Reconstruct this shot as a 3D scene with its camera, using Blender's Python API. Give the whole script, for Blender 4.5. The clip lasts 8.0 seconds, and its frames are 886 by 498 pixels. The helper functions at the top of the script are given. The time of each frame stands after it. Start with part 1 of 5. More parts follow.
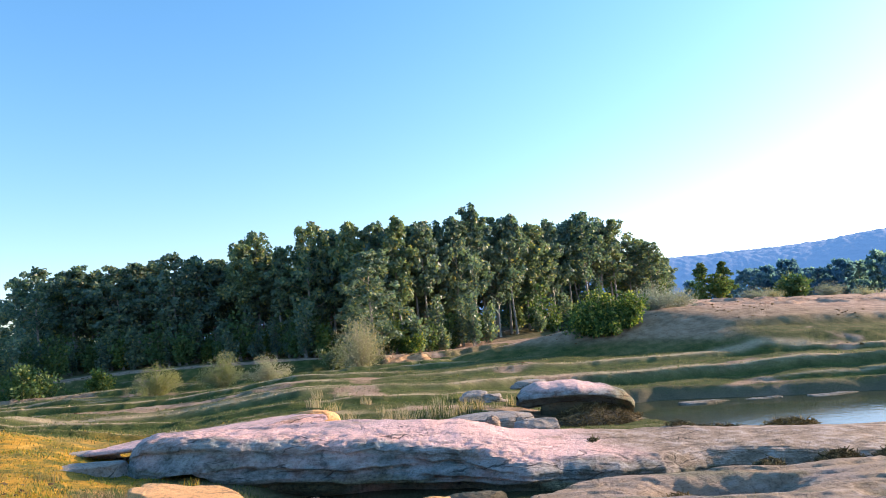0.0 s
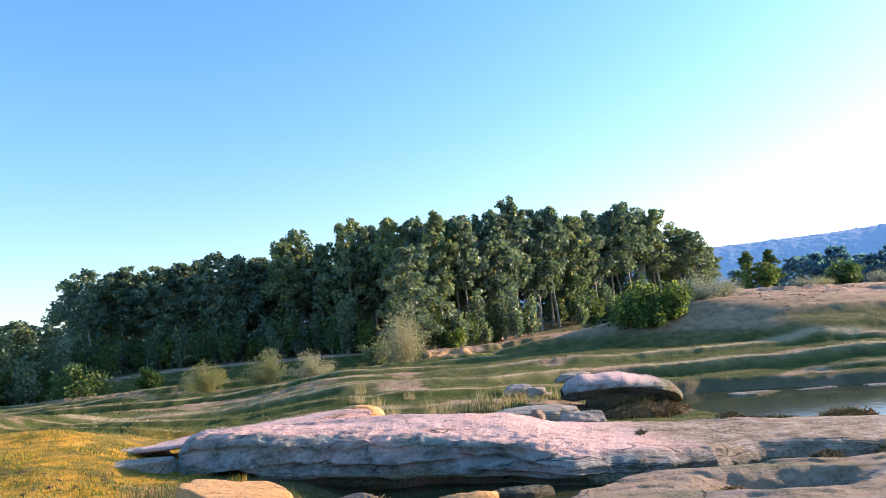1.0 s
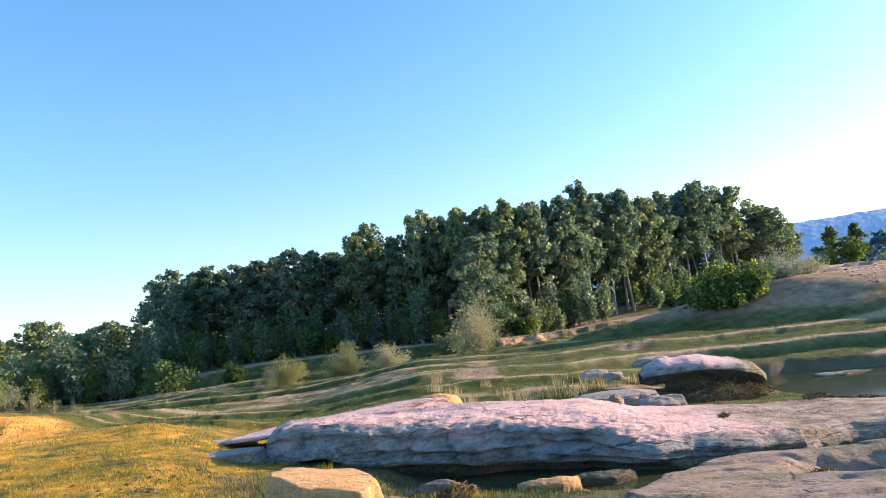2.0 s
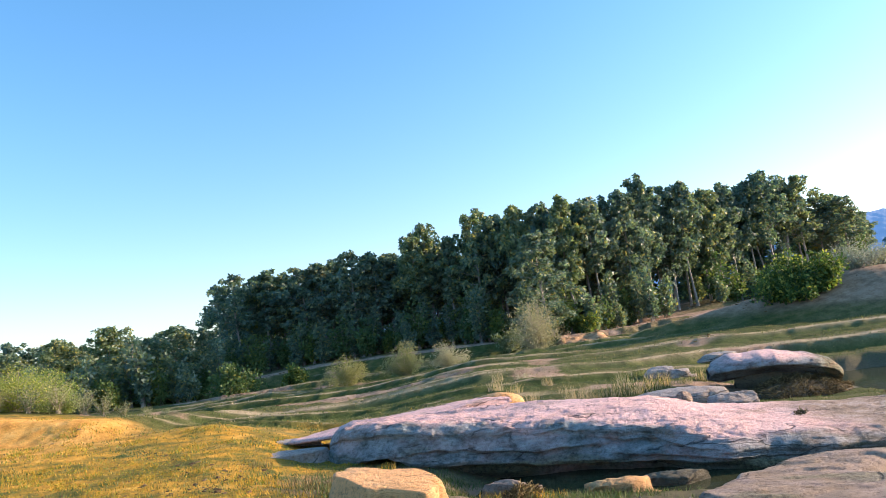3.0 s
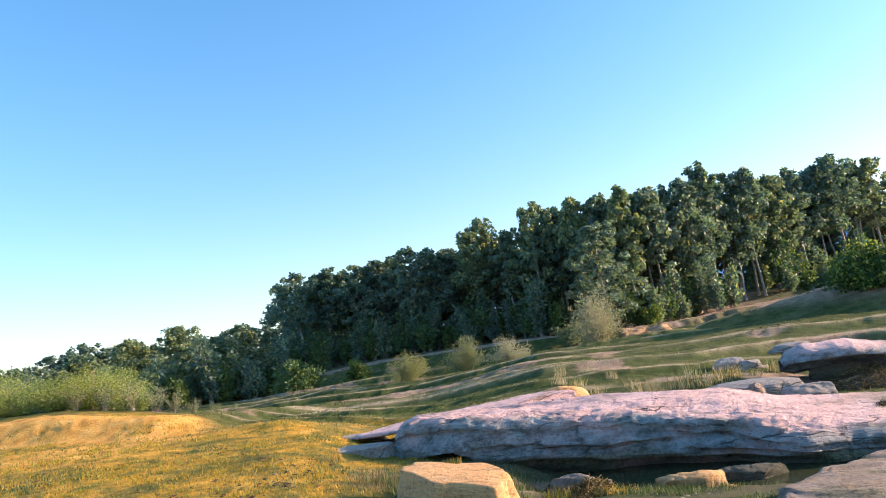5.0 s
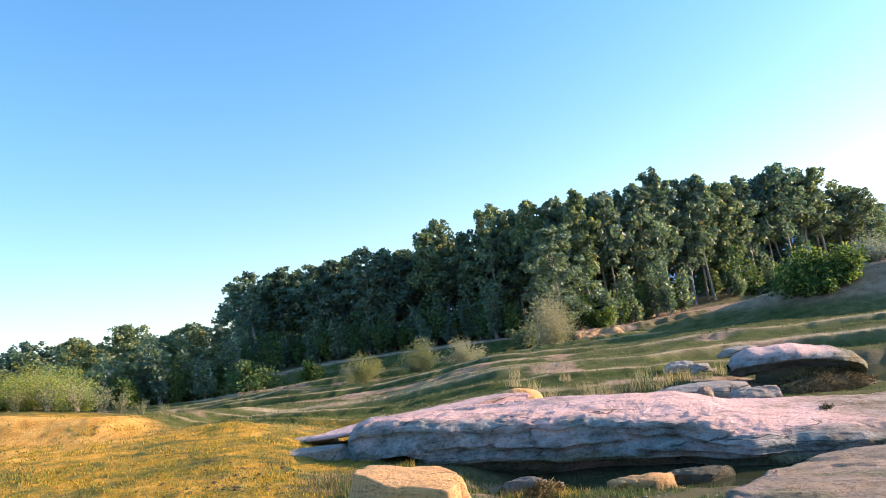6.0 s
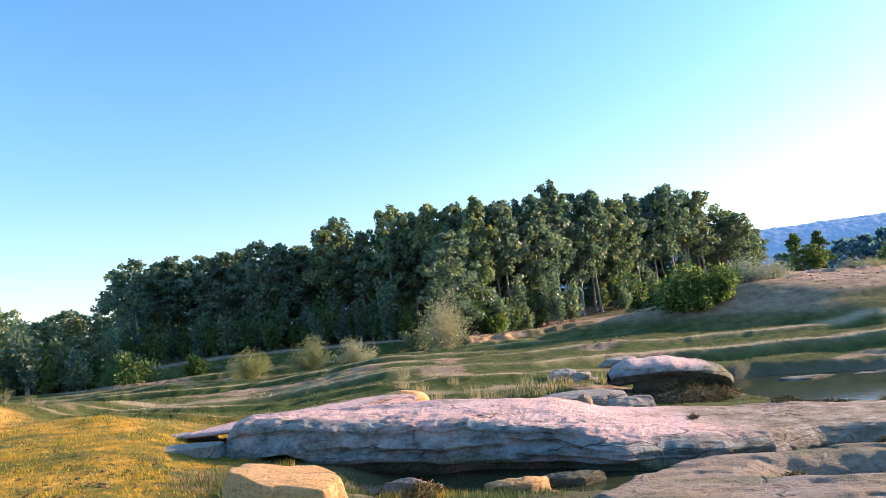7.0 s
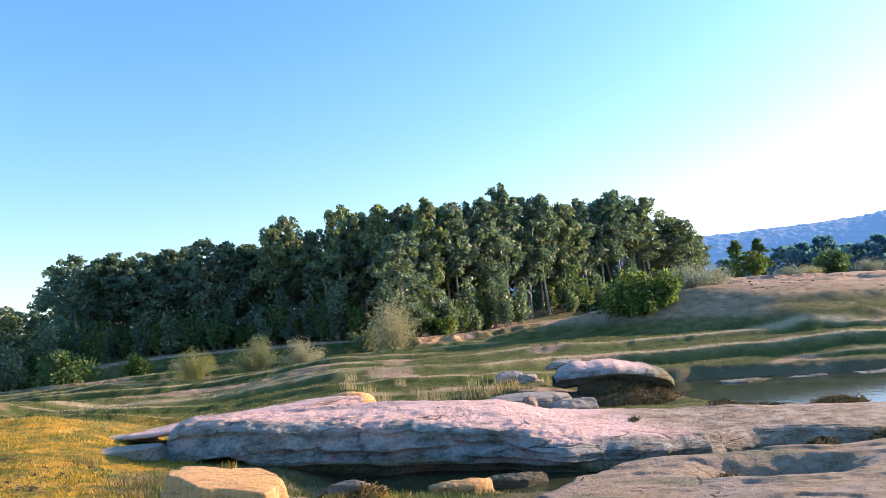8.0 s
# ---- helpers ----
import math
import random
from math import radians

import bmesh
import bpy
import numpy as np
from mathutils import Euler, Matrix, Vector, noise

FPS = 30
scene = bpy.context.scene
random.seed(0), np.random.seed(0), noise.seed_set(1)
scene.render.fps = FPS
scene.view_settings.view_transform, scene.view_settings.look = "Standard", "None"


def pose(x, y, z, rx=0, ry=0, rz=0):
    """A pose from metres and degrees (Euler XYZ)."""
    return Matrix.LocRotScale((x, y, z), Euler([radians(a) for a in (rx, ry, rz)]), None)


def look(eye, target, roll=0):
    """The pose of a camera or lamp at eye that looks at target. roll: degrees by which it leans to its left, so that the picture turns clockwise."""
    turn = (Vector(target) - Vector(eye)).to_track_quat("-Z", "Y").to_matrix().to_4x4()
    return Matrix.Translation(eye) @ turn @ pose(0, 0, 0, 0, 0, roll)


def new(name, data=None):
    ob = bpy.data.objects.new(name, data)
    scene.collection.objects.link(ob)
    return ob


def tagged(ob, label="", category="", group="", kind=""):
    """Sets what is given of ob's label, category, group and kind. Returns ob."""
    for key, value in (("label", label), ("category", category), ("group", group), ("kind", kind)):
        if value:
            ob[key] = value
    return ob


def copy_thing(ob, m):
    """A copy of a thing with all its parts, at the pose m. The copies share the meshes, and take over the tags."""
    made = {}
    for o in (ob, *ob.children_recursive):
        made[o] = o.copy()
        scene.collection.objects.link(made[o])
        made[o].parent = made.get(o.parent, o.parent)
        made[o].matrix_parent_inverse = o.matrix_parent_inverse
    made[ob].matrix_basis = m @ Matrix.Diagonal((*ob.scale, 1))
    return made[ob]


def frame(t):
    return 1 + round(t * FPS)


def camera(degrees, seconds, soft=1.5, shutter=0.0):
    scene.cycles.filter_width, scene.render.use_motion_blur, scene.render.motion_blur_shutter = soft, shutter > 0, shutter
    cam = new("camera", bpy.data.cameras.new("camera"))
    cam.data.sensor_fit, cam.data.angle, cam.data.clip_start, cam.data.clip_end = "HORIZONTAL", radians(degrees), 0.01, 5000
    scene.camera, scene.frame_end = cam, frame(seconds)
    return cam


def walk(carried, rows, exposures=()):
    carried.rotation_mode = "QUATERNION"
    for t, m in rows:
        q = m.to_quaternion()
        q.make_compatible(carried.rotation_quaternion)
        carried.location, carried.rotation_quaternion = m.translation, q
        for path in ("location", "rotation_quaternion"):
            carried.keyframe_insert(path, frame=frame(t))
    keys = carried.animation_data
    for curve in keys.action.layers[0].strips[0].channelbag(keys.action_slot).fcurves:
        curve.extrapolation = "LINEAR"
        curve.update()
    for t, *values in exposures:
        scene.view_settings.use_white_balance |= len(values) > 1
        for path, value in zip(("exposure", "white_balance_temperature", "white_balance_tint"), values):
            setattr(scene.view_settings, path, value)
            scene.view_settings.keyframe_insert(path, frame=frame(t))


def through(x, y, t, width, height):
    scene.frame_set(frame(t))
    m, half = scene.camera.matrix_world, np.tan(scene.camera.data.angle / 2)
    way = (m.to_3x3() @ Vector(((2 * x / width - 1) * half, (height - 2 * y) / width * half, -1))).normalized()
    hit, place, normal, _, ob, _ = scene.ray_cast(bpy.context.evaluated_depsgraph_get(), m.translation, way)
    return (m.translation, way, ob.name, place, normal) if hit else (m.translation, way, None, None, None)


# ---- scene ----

EYE = 2.6  # height of the first eye over the pool
cam = camera(61.8, 8.0, soft=0.55)
# seconds, place from a mark on the rock, EYE over the pool, yaw, pitch, roll
ROWS = [
    (0.0, 0.110, -0.060, 0.000, -0.23, 5.80, -4.61),
    (0.5, 0.099, 0.003, -0.007, 0.87, 5.78, -4.92),
    (1.0, 0.078, 0.044, -0.014, 2.83, 5.65, -5.52),
    (1.5, 0.054, -0.003, -0.011, 5.47, 5.50, -6.41),
    (2.0, 0.048, -0.050, -0.013, 8.25, 5.39, -7.31),
    (3.5, -0.058, 0.139, -0.042, 13.99, 6.22, -8.46),
    (4.0, -0.067, 0.131, -0.032, 15.09, 6.23, -8.66),
    (4.5, -0.078, 0.110, -0.039, 16.14, 6.25, -8.99),
    (4.7, -0.091, 0.116, -0.046, 16.58, 6.30, -9.07),
    (5.2, -0.117, 0.163, -0.046, 16.97, 6.22, -9.17),
    (5.8, -0.128, 0.201, -0.035, 14.90, 5.96, -8.95),
    (6.0, -0.118, 0.188, -0.027, 13.58, 5.80, -8.62),
    (6.5, -0.074, 0.191, -0.028, 9.54, 5.41, -7.14),
    (7.0, -0.033, 0.212, -0.052, 5.89, 4.95, -6.01),
    (7.5, 0.001, 0.202, -0.052, 3.41, 4.76, -5.46),
    (8.0, 0.009, 0.190, -0.041, 2.10, 4.66, -5.35),
]
EXPOSURE = 1.08
walk(cam, [(t, pose(x, y, EYE + z, 90 + pitch, 0, yaw) @ pose(0, 0, 0, 0, 0, roll)) for t, x, y, z, yaw, pitch, roll in ROWS],
     exposures=[(0.0, EXPOSURE), (8.0, EXPOSURE)])

# ---- sky and sun ----
SUN_AZ, SUN_EL = 69.0, 14.0  # degrees to the right of straight ahead, over the horizon
world = bpy.data.worlds.new("sky")
scene.world = world
world.use_nodes = True
wn = world.node_tree
sky = wn.nodes.new("ShaderNodeTexSky")
sky.sky_type, sky.sun_disc = "NISHITA", False
sky.sun_elevation, sky.sun_rotation = radians(SUN_EL), radians(SUN_AZ)
sky.air_density, sky.dust_density, sky.ozone_density = 0.9, 0.8, 2.2
tone = wn.nodes.new("ShaderNodeHueSaturation")  # a clear winter sky
tone.inputs["Saturation"].default_value, tone.inputs["Value"].default_value = 1.15, 1.22
tone.inputs["Hue"].default_value = 0.500
wn.links.new(sky.outputs[0], tone.inputs["Color"])
# cooler towards the horizon all round
way = wn.nodes.new("ShaderNodeTexCoord")
cut = wn.nodes.new("ShaderNodeSeparateXYZ")
fade = wn.nodes.new("ShaderNodeValToRGB")
fade.color_ramp.elements.new(0.15)
fade.color_ramp.elements.new(0.3)
for el, (at, tint) in zip(fade.color_ramp.elements, ((0.0, (0.87, 0.83, 0.96, 1)), (0.15, (0.91, 0.88, 0.99, 1)), (0.3, (0.89, 0.955, 1.01, 1)), (0.55, (0.82, 1.04, 1.03, 1)))):
    el.position, el.color = at, tint
cool = wn.nodes.new("ShaderNodeMix")
cool.data_type, cool.blend_type = "RGBA", "MULTIPLY"
cool.inputs[0].default_value = 1.0
wn.links.new(way.outputs["Generated"], cut.inputs[0])
wn.links.new(cut.outputs[2], fade.inputs[0])
wn.links.new(tone.outputs[0], cool.inputs[6])
wn.links.new(fade.outputs[0], cool.inputs[7])
wn.links.new(cool.outputs[2], wn.nodes["Background"].inputs[0])
wn.nodes["Background"].inputs[1].default_value = 0.15
sun = new("sun", bpy.data.lights.new("sun", "SUN"))
sun.data.energy, sun.data.angle, sun.data.color = 5.0, radians(0.6), (1.0, 0.74, 0.54)
sun.matrix_world = look((30 * math.sin(radians(SUN_AZ)), 30 * math.cos(radians(SUN_AZ)), 30 * math.tan(radians(SUN_EL))), (0, 0, 0))


# ---- noise and mesh helpers ----
def lattice(ix, iy, seed):
    h = (ix.astype(np.int64) * 374761393 + iy.astype(np.int64) * 668265263 + seed * 974634777) & 0xFFFFFFFF
    h = ((h ^ (h >> 13)) * 1274126177) & 0xFFFFFFFF
    return ((h ^ (h >> 16)) & 0xFFFF) / 65535.0


def vnoise(x, y, seed=0):
    ix, iy = np.floor(x), np.floor(y)
    fx, fy = x - ix, y - iy
    fx, fy = fx * fx * (3 - 2 * fx), fy * fy * (3 - 2 * fy)
    a, b = lattice(ix, iy, seed), lattice(ix + 1, iy, seed)
    c, d = lattice(ix, iy + 1, seed), lattice(ix + 1, iy + 1, seed)
    return (a + (b - a) * fx + (c - a) * fy + (a - b - c + d) * fx * fy) * 2 - 1


def fbm(x, y, seed=0, octaves=4):
    total, amp = 0.0, 0.5
    for k in range(octaves):
        total = total + amp * vnoise(x * 2 ** k + 17.3 * k, y * 2 ** k - 9.1 * k, seed + k)
        amp *= 0.5
    return total


def smooth(a, b, v):
    s = np.clip((v - a) / (b - a), 0, 1)
    return s * s * (3 - 2 * s)


def mesh_from(name, verts, faces, mats, smooth_shade=True, face_mats=None):
    me = bpy.data.meshes.new(name)
    verts = np.asarray(verts, dtype=np.float32)
    faces = np.asarray(faces, dtype=np.int32)
    k = faces.shape[1]
    me.vertices.add(len(verts))
    me.vertices.foreach_set("co", verts.ravel())
    me.loops.add(faces.size)
    me.loops.foreach_set("vertex_index", faces.ravel())
    me.polygons.add(len(faces))
    me.polygons.foreach_set("loop_start", np.arange(0, faces.size, k, dtype=np.int32))
    me.polygons.foreach_set("loop_total", np.full(len(faces), k, dtype=np.int32))
    for m in mats:
        me.materials.append(m)
    if face_mats is not None:
        me.polygons.foreach_set("material_index", np.asarray(face_mats, dtype=np.int32))
    me.update(calc_edges=True)
    me.polygons.foreach_set("use_smooth", np.full(len(faces), smooth_shade))
    me.validate()
    return me


def part(name, me, parent, label=""):
    ob = new(name, me)
    ob.parent = parent
    return tagged(ob, label) if label else ob


# ---- materials ----
def material(name):
    m = bpy.data.materials.new(name)
    m.use_nodes = True
    return m, m.node_tree, m.node_tree.nodes["Principled BSDF"]


def node(nt, kind, **inputs):
    n = nt.nodes.new(kind)
    for key, value in inputs.items():
        n.inputs[key.replace("_", " ")].default_value = value
    return n


def ramp(nt, fac, stops):
    n = nt.nodes.new("ShaderNodeValToRGB")
    e = n.color_ramp.elements
    while len(e) < len(stops):
        e.new(0.5)
    for el, (p, c) in zip(e, stops):
        el.position, el.color = p, (*c, 1)
    nt.links.new(fac, n.inputs[0])
    return n.outputs[0]


def noise_tex(nt, scale, detail=5, rough=0.6, stretch=None, kind="Object"):
    tc = nt.nodes.new("ShaderNodeTexCoord")
    out = tc.outputs[kind]
    if stretch:
        mp = nt.nodes.new("ShaderNodeMapping")
        mp.inputs["Scale"].default_value = stretch
        nt.links.new(out, mp.inputs[0])
        out = mp.outputs[0]
    n = node(nt, "ShaderNodeTexNoise", Scale=scale, Detail=detail, Roughness=rough)
    nt.links.new(out, n.inputs["Vector"])
    return n.outputs["Fac"]


def mix(nt, fac, a, b, mode="MIX"):
    n = nt.nodes.new("ShaderNodeMix")
    n.data_type, n.blend_type = "RGBA", mode
    for sock, v in ((n.inputs[0], fac), (n.inputs[6], a), (n.inputs[7], b)):
        if isinstance(v, (int, float)):
            sock.default_value = v
        elif isinstance(v, tuple):
            sock.default_value = (*v, 1)
        else:
            nt.links.new(v, sock)
    return n.outputs[2]


def bump(nt, bsdf, height, strength, distance):
    b = node(nt, "ShaderNodeBump", Strength=strength, Distance=distance)
    nt.links.new(height, b.inputs["Height"])
    nt.links.new(b.outputs[0], bsdf.inputs["Normal"])
    return b


def attribute(nt, name):
    a = nt.nodes.new("ShaderNodeAttribute")
    a.attribute_name = name
    return a.outputs["Fac"]


def leaf_material(name, dark, light, odd, through=0.35, odd_share=0.06, rough=0.6, gloss=0.25):
    m, nt, bsdf = material(name)
    geo = nt.nodes.new("ShaderNodeNewGeometry")
    info = nt.nodes.new("ShaderNodeObjectInfo")
    col = ramp(nt, geo.outputs["Random Per Island"], [(0.0, dark), (1 - odd_share - 0.12, light), (1 - odd_share, odd)])
    tint = ramp(nt, info.outputs["Random"], [(0.0, (0.75, 0.85, 0.9)), (0.6, (1, 1, 1)), (1.0, (1.2, 1.1, 0.8))])
    col = mix(nt, 1.0, col, tint, "MULTIPLY")
    nt.links.new(col, bsdf.inputs["Base Color"])
    bsdf.inputs["Roughness"].default_value = rough
    bsdf.inputs["Specular IOR Level"].default_value = gloss
    tr = nt.nodes.new("ShaderNodeBsdfTranslucent")
    nt.links.new(mix(nt, 1.0, col, (1.25, 1.35, 0.7), "MULTIPLY"), tr.inputs[0])
    ms = nt.nodes.new("ShaderNodeMixShader")
    ms.inputs[0].default_value = through
    nt.links.new(bsdf.outputs[0], ms.inputs[1])
    nt.links.new(tr.outputs[0], ms.inputs[2])
    nt.links.new(ms.outputs[0], nt.nodes["Material Output"].inputs[0])
    return m


def bark_material(name, dark, light):
    m, nt, bsdf = material(name)
    n = noise_tex(nt, 9, 6, 0.65, (3, 3, 0.6))
    nt.links.new(ramp(nt, n, [(0.3, dark), (0.7, light)]), bsdf.inputs["Base Color"])
    bsdf.inputs["Roughness"].default_value = 0.9
    bump(nt, bsdf, n, 0.7, 0.02)
    return m


def stone_material(name, pale, warm, dark, moss):
    m, nt, bsdf = material(name)
    big = noise_tex(nt, 0.8, 4, 0.55)
    lump = noise_tex(nt, 4.0, 10, 0.68, (0.8, 1.0, 1.6))
    layer = noise_tex(nt, 1.6, 7, 0.65, (0.9, 0.9, 5.0))
    fine = noise_tex(nt, 19, 8, 0.72)
    # joints and cracks, bent by noise
    tc = nt.nodes.new("ShaderNodeTexCoord")
    bend = nt.nodes.new("ShaderNodeMix")
    bend.data_type = "VECTOR"
    bend.inputs[0].default_value = 0.22
    warp = node(nt, "ShaderNodeTexNoise", Scale=1.7, Detail=6)
    nt.links.new(tc.outputs["Object"], warp.inputs["Vector"])
    nt.links.new(tc.outputs["Object"], bend.inputs[4])
    nt.links.new(warp.outputs["Color"], bend.inputs[5])
    mp = nt.nodes.new("ShaderNodeMapping")
    mp.inputs["Scale"].default_value = (0.55, 1.3, 2.6)
    nt.links.new(bend.outputs[1], mp.inputs[0])
    cell = node(nt, "ShaderNodeTexVoronoi", Scale=1.5)
    cell.feature = "DISTANCE_TO_EDGE"
    nt.links.new(mp.outputs[0], cell.inputs["Vector"])
    crack = ramp(nt, cell.outputs["Distance"], [(0.0, (0, 0, 0)), (0.02, (1, 1, 1))])
    gate = ramp(nt, noise_tex(nt, 0.9, 3, 0.5, (1, 1, 2)), [(0.50, (1, 1, 1)), (0.62, (0, 0, 0))])
    crack = mix(nt, 1.0, crack, gate, "LIGHTEN")
    col = ramp(nt, big, [(0.32, pale), (0.55, warm), (0.72, pale)])
    col = mix(nt, ramp(nt, layer, [(0.56, (0, 0, 0)), (0.66, (0.55, 0.55, 0.55))]), col, dark)
    col = mix(nt, ramp(nt, lump, [(0.58, (0, 0, 0)), (0.68, (0.4, 0.4, 0.4))]), col, dark)
    # painted shade: a darker, bluer grey on the flanks turned from the sun
    col = mix(nt, attribute(nt, "flank_shade"), col, ramp(nt, lump, [(0.38, (0.08, 0.085, 0.075)), (0.48, (0.19, 0.215, 0.215)), (0.62, (0.33, 0.36, 0.36))]))
    col = mix(nt, attribute(nt, "worn"), col, ramp(nt, lump, [(0.34, (0.12, 0.09, 0.06)), (0.48, (0.30, 0.21, 0.14)), (0.62, (0.48, 0.38, 0.32))]))
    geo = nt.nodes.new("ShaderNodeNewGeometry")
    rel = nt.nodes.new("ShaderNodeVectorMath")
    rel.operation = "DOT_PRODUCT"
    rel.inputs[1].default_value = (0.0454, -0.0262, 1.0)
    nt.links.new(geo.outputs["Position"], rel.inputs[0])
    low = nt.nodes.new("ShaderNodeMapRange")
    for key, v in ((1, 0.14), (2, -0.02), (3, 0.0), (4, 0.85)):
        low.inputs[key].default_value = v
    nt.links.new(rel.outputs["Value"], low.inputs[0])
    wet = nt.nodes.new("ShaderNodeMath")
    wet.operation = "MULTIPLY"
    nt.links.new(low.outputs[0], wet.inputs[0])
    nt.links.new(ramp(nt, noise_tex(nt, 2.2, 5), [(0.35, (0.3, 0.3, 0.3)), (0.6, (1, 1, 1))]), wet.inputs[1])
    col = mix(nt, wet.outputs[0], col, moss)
    col = mix(nt, attribute(nt, "moss"), col, ramp(nt, fine, [(0.35, (0.07, 0.075, 0.035)), (0.65, (0.20, 0.19, 0.10))]))
    soil = ramp(nt, noise_tex(nt, 1.3, 8, 0.7), [(0.58, (0, 0, 0)), (0.68, (0.7, 0.7, 0.7))])
    col = mix(nt, soil, col, (0.30, 0.19, 0.10))
    col = mix(nt, 0.8, col, ramp(nt, fine, [(0.34, (0.42, 0.40, 0.38)), (0.48, (0.98, 0.98, 0.98)), (0.66, (1.18, 1.18, 1.18))]), "MULTIPLY")
    col = mix(nt, 0.85, col, crack, "MULTIPLY")
    nt.links.new(col, bsdf.inputs["Base Color"])
    bsdf.inputs["Roughness"].default_value = 0.85
    total = None
    for out, gain in ((lump, 1.0), (layer, 0.5), (fine, 0.4), (crack, 0.35)):
        mul = nt.nodes.new("ShaderNodeMath")
        mul.operation = "MULTIPLY"
        mul.inputs[1].default_value = gain
        nt.links.new(out, mul.inputs[0])
        if total is None:
            total = mul.outputs[0]
        else:
            add = nt.nodes.new("ShaderNodeMath")
            nt.links.new(total, add.inputs[0])
            nt.links.new(mul.outputs[0], add.inputs[1])
            total = add.outputs[0]
    bump(nt, bsdf, total, 1.0, 0.11)
    return m


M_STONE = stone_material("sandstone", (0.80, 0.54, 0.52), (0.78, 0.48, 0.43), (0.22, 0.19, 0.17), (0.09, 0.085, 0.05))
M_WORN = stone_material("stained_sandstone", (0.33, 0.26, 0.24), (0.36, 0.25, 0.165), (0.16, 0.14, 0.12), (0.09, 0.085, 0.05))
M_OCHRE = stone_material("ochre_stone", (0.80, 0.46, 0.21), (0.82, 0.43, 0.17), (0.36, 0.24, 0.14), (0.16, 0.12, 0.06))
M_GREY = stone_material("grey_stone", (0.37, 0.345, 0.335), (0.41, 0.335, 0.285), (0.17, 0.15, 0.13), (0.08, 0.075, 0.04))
# dark mossy stone and debris cores; also paints shade under two rocks
M_MOSS_SHADE = stone_material("moss_and_shade_stone", (0.16, 0.145, 0.10), (0.20, 0.16, 0.10), (0.08, 0.075, 0.05), (0.05, 0.05, 0.03))
M_BARK = bark_material("bark", (0.18, 0.155, 0.13), (0.44, 0.40, 0.35))
M_TWIG = bark_material("twig", (0.30, 0.25, 0.18), (0.48, 0.42, 0.33))
M_SAL = leaf_material("sal_leaves", (0.095, 0.155, 0.145), (0.205, 0.270, 0.205), (0.36, 0.33, 0.16), 0.45, odd_share=0.04, rough=0.45, gloss=0.42)
M_SAPLING = leaf_material("sapling_leaves", (0.06, 0.115, 0.05), (0.15, 0.21, 0.08), (0.24, 0.24, 0.07))
M_LUSH = leaf_material("lush_leaves", (0.045, 0.085, 0.03), (0.115, 0.18, 0.055), (0.36, 0.36, 0.09), 0.4, 0.16)
M_PALE = leaf_material("pale_shrub_leaves", (0.17, 0.19, 0.10), (0.27, 0.28, 0.15), (0.31, 0.30, 0.17))
M_DRY = leaf_material("dry_shrub_twigs", (0.24, 0.245, 0.19), (0.42, 0.42, 0.34), (0.45, 0.43, 0.34), 0.2)
M_THICKET = leaf_material("thicket_leaves", (0.14, 0.19, 0.045), (0.34, 0.39, 0.11), (0.46, 0.43, 0.20), 0.45, 0.15)
# haze of the distance is put into these blue leaf colours
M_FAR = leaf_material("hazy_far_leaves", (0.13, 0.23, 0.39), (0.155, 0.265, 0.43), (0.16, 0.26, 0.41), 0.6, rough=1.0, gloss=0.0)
M_GOLD = leaf_material("golden_grass", (0.34, 0.20, 0.03), (0.70, 0.40, 0.06), (0.24, 0.26, 0.04), 0.3, 0.3)
M_GREEN = leaf_material("green_grass", (0.06, 0.095, 0.03), (0.14, 0.17, 0.06), (0.30, 0.25, 0.11), 0.25, 0.10)
M_LUSHGRASS = leaf_material("dark_lush_grass", (0.035, 0.065, 0.018), (0.085, 0.12, 0.034), (0.16, 0.16, 0.05), 0.3, 0.08)
M_STRAW = leaf_material("straw_grass", (0.42, 0.31, 0.22), (0.64, 0.50, 0.37), (0.22, 0.20, 0.10), 0.3, 0.2)
M_DEAD = leaf_material("dead_reed", (0.07, 0.055, 0.03), (0.20, 0.15, 0.08), (0.34, 0.26, 0.14), 0.15, 0.12, 0.95, 0.05)


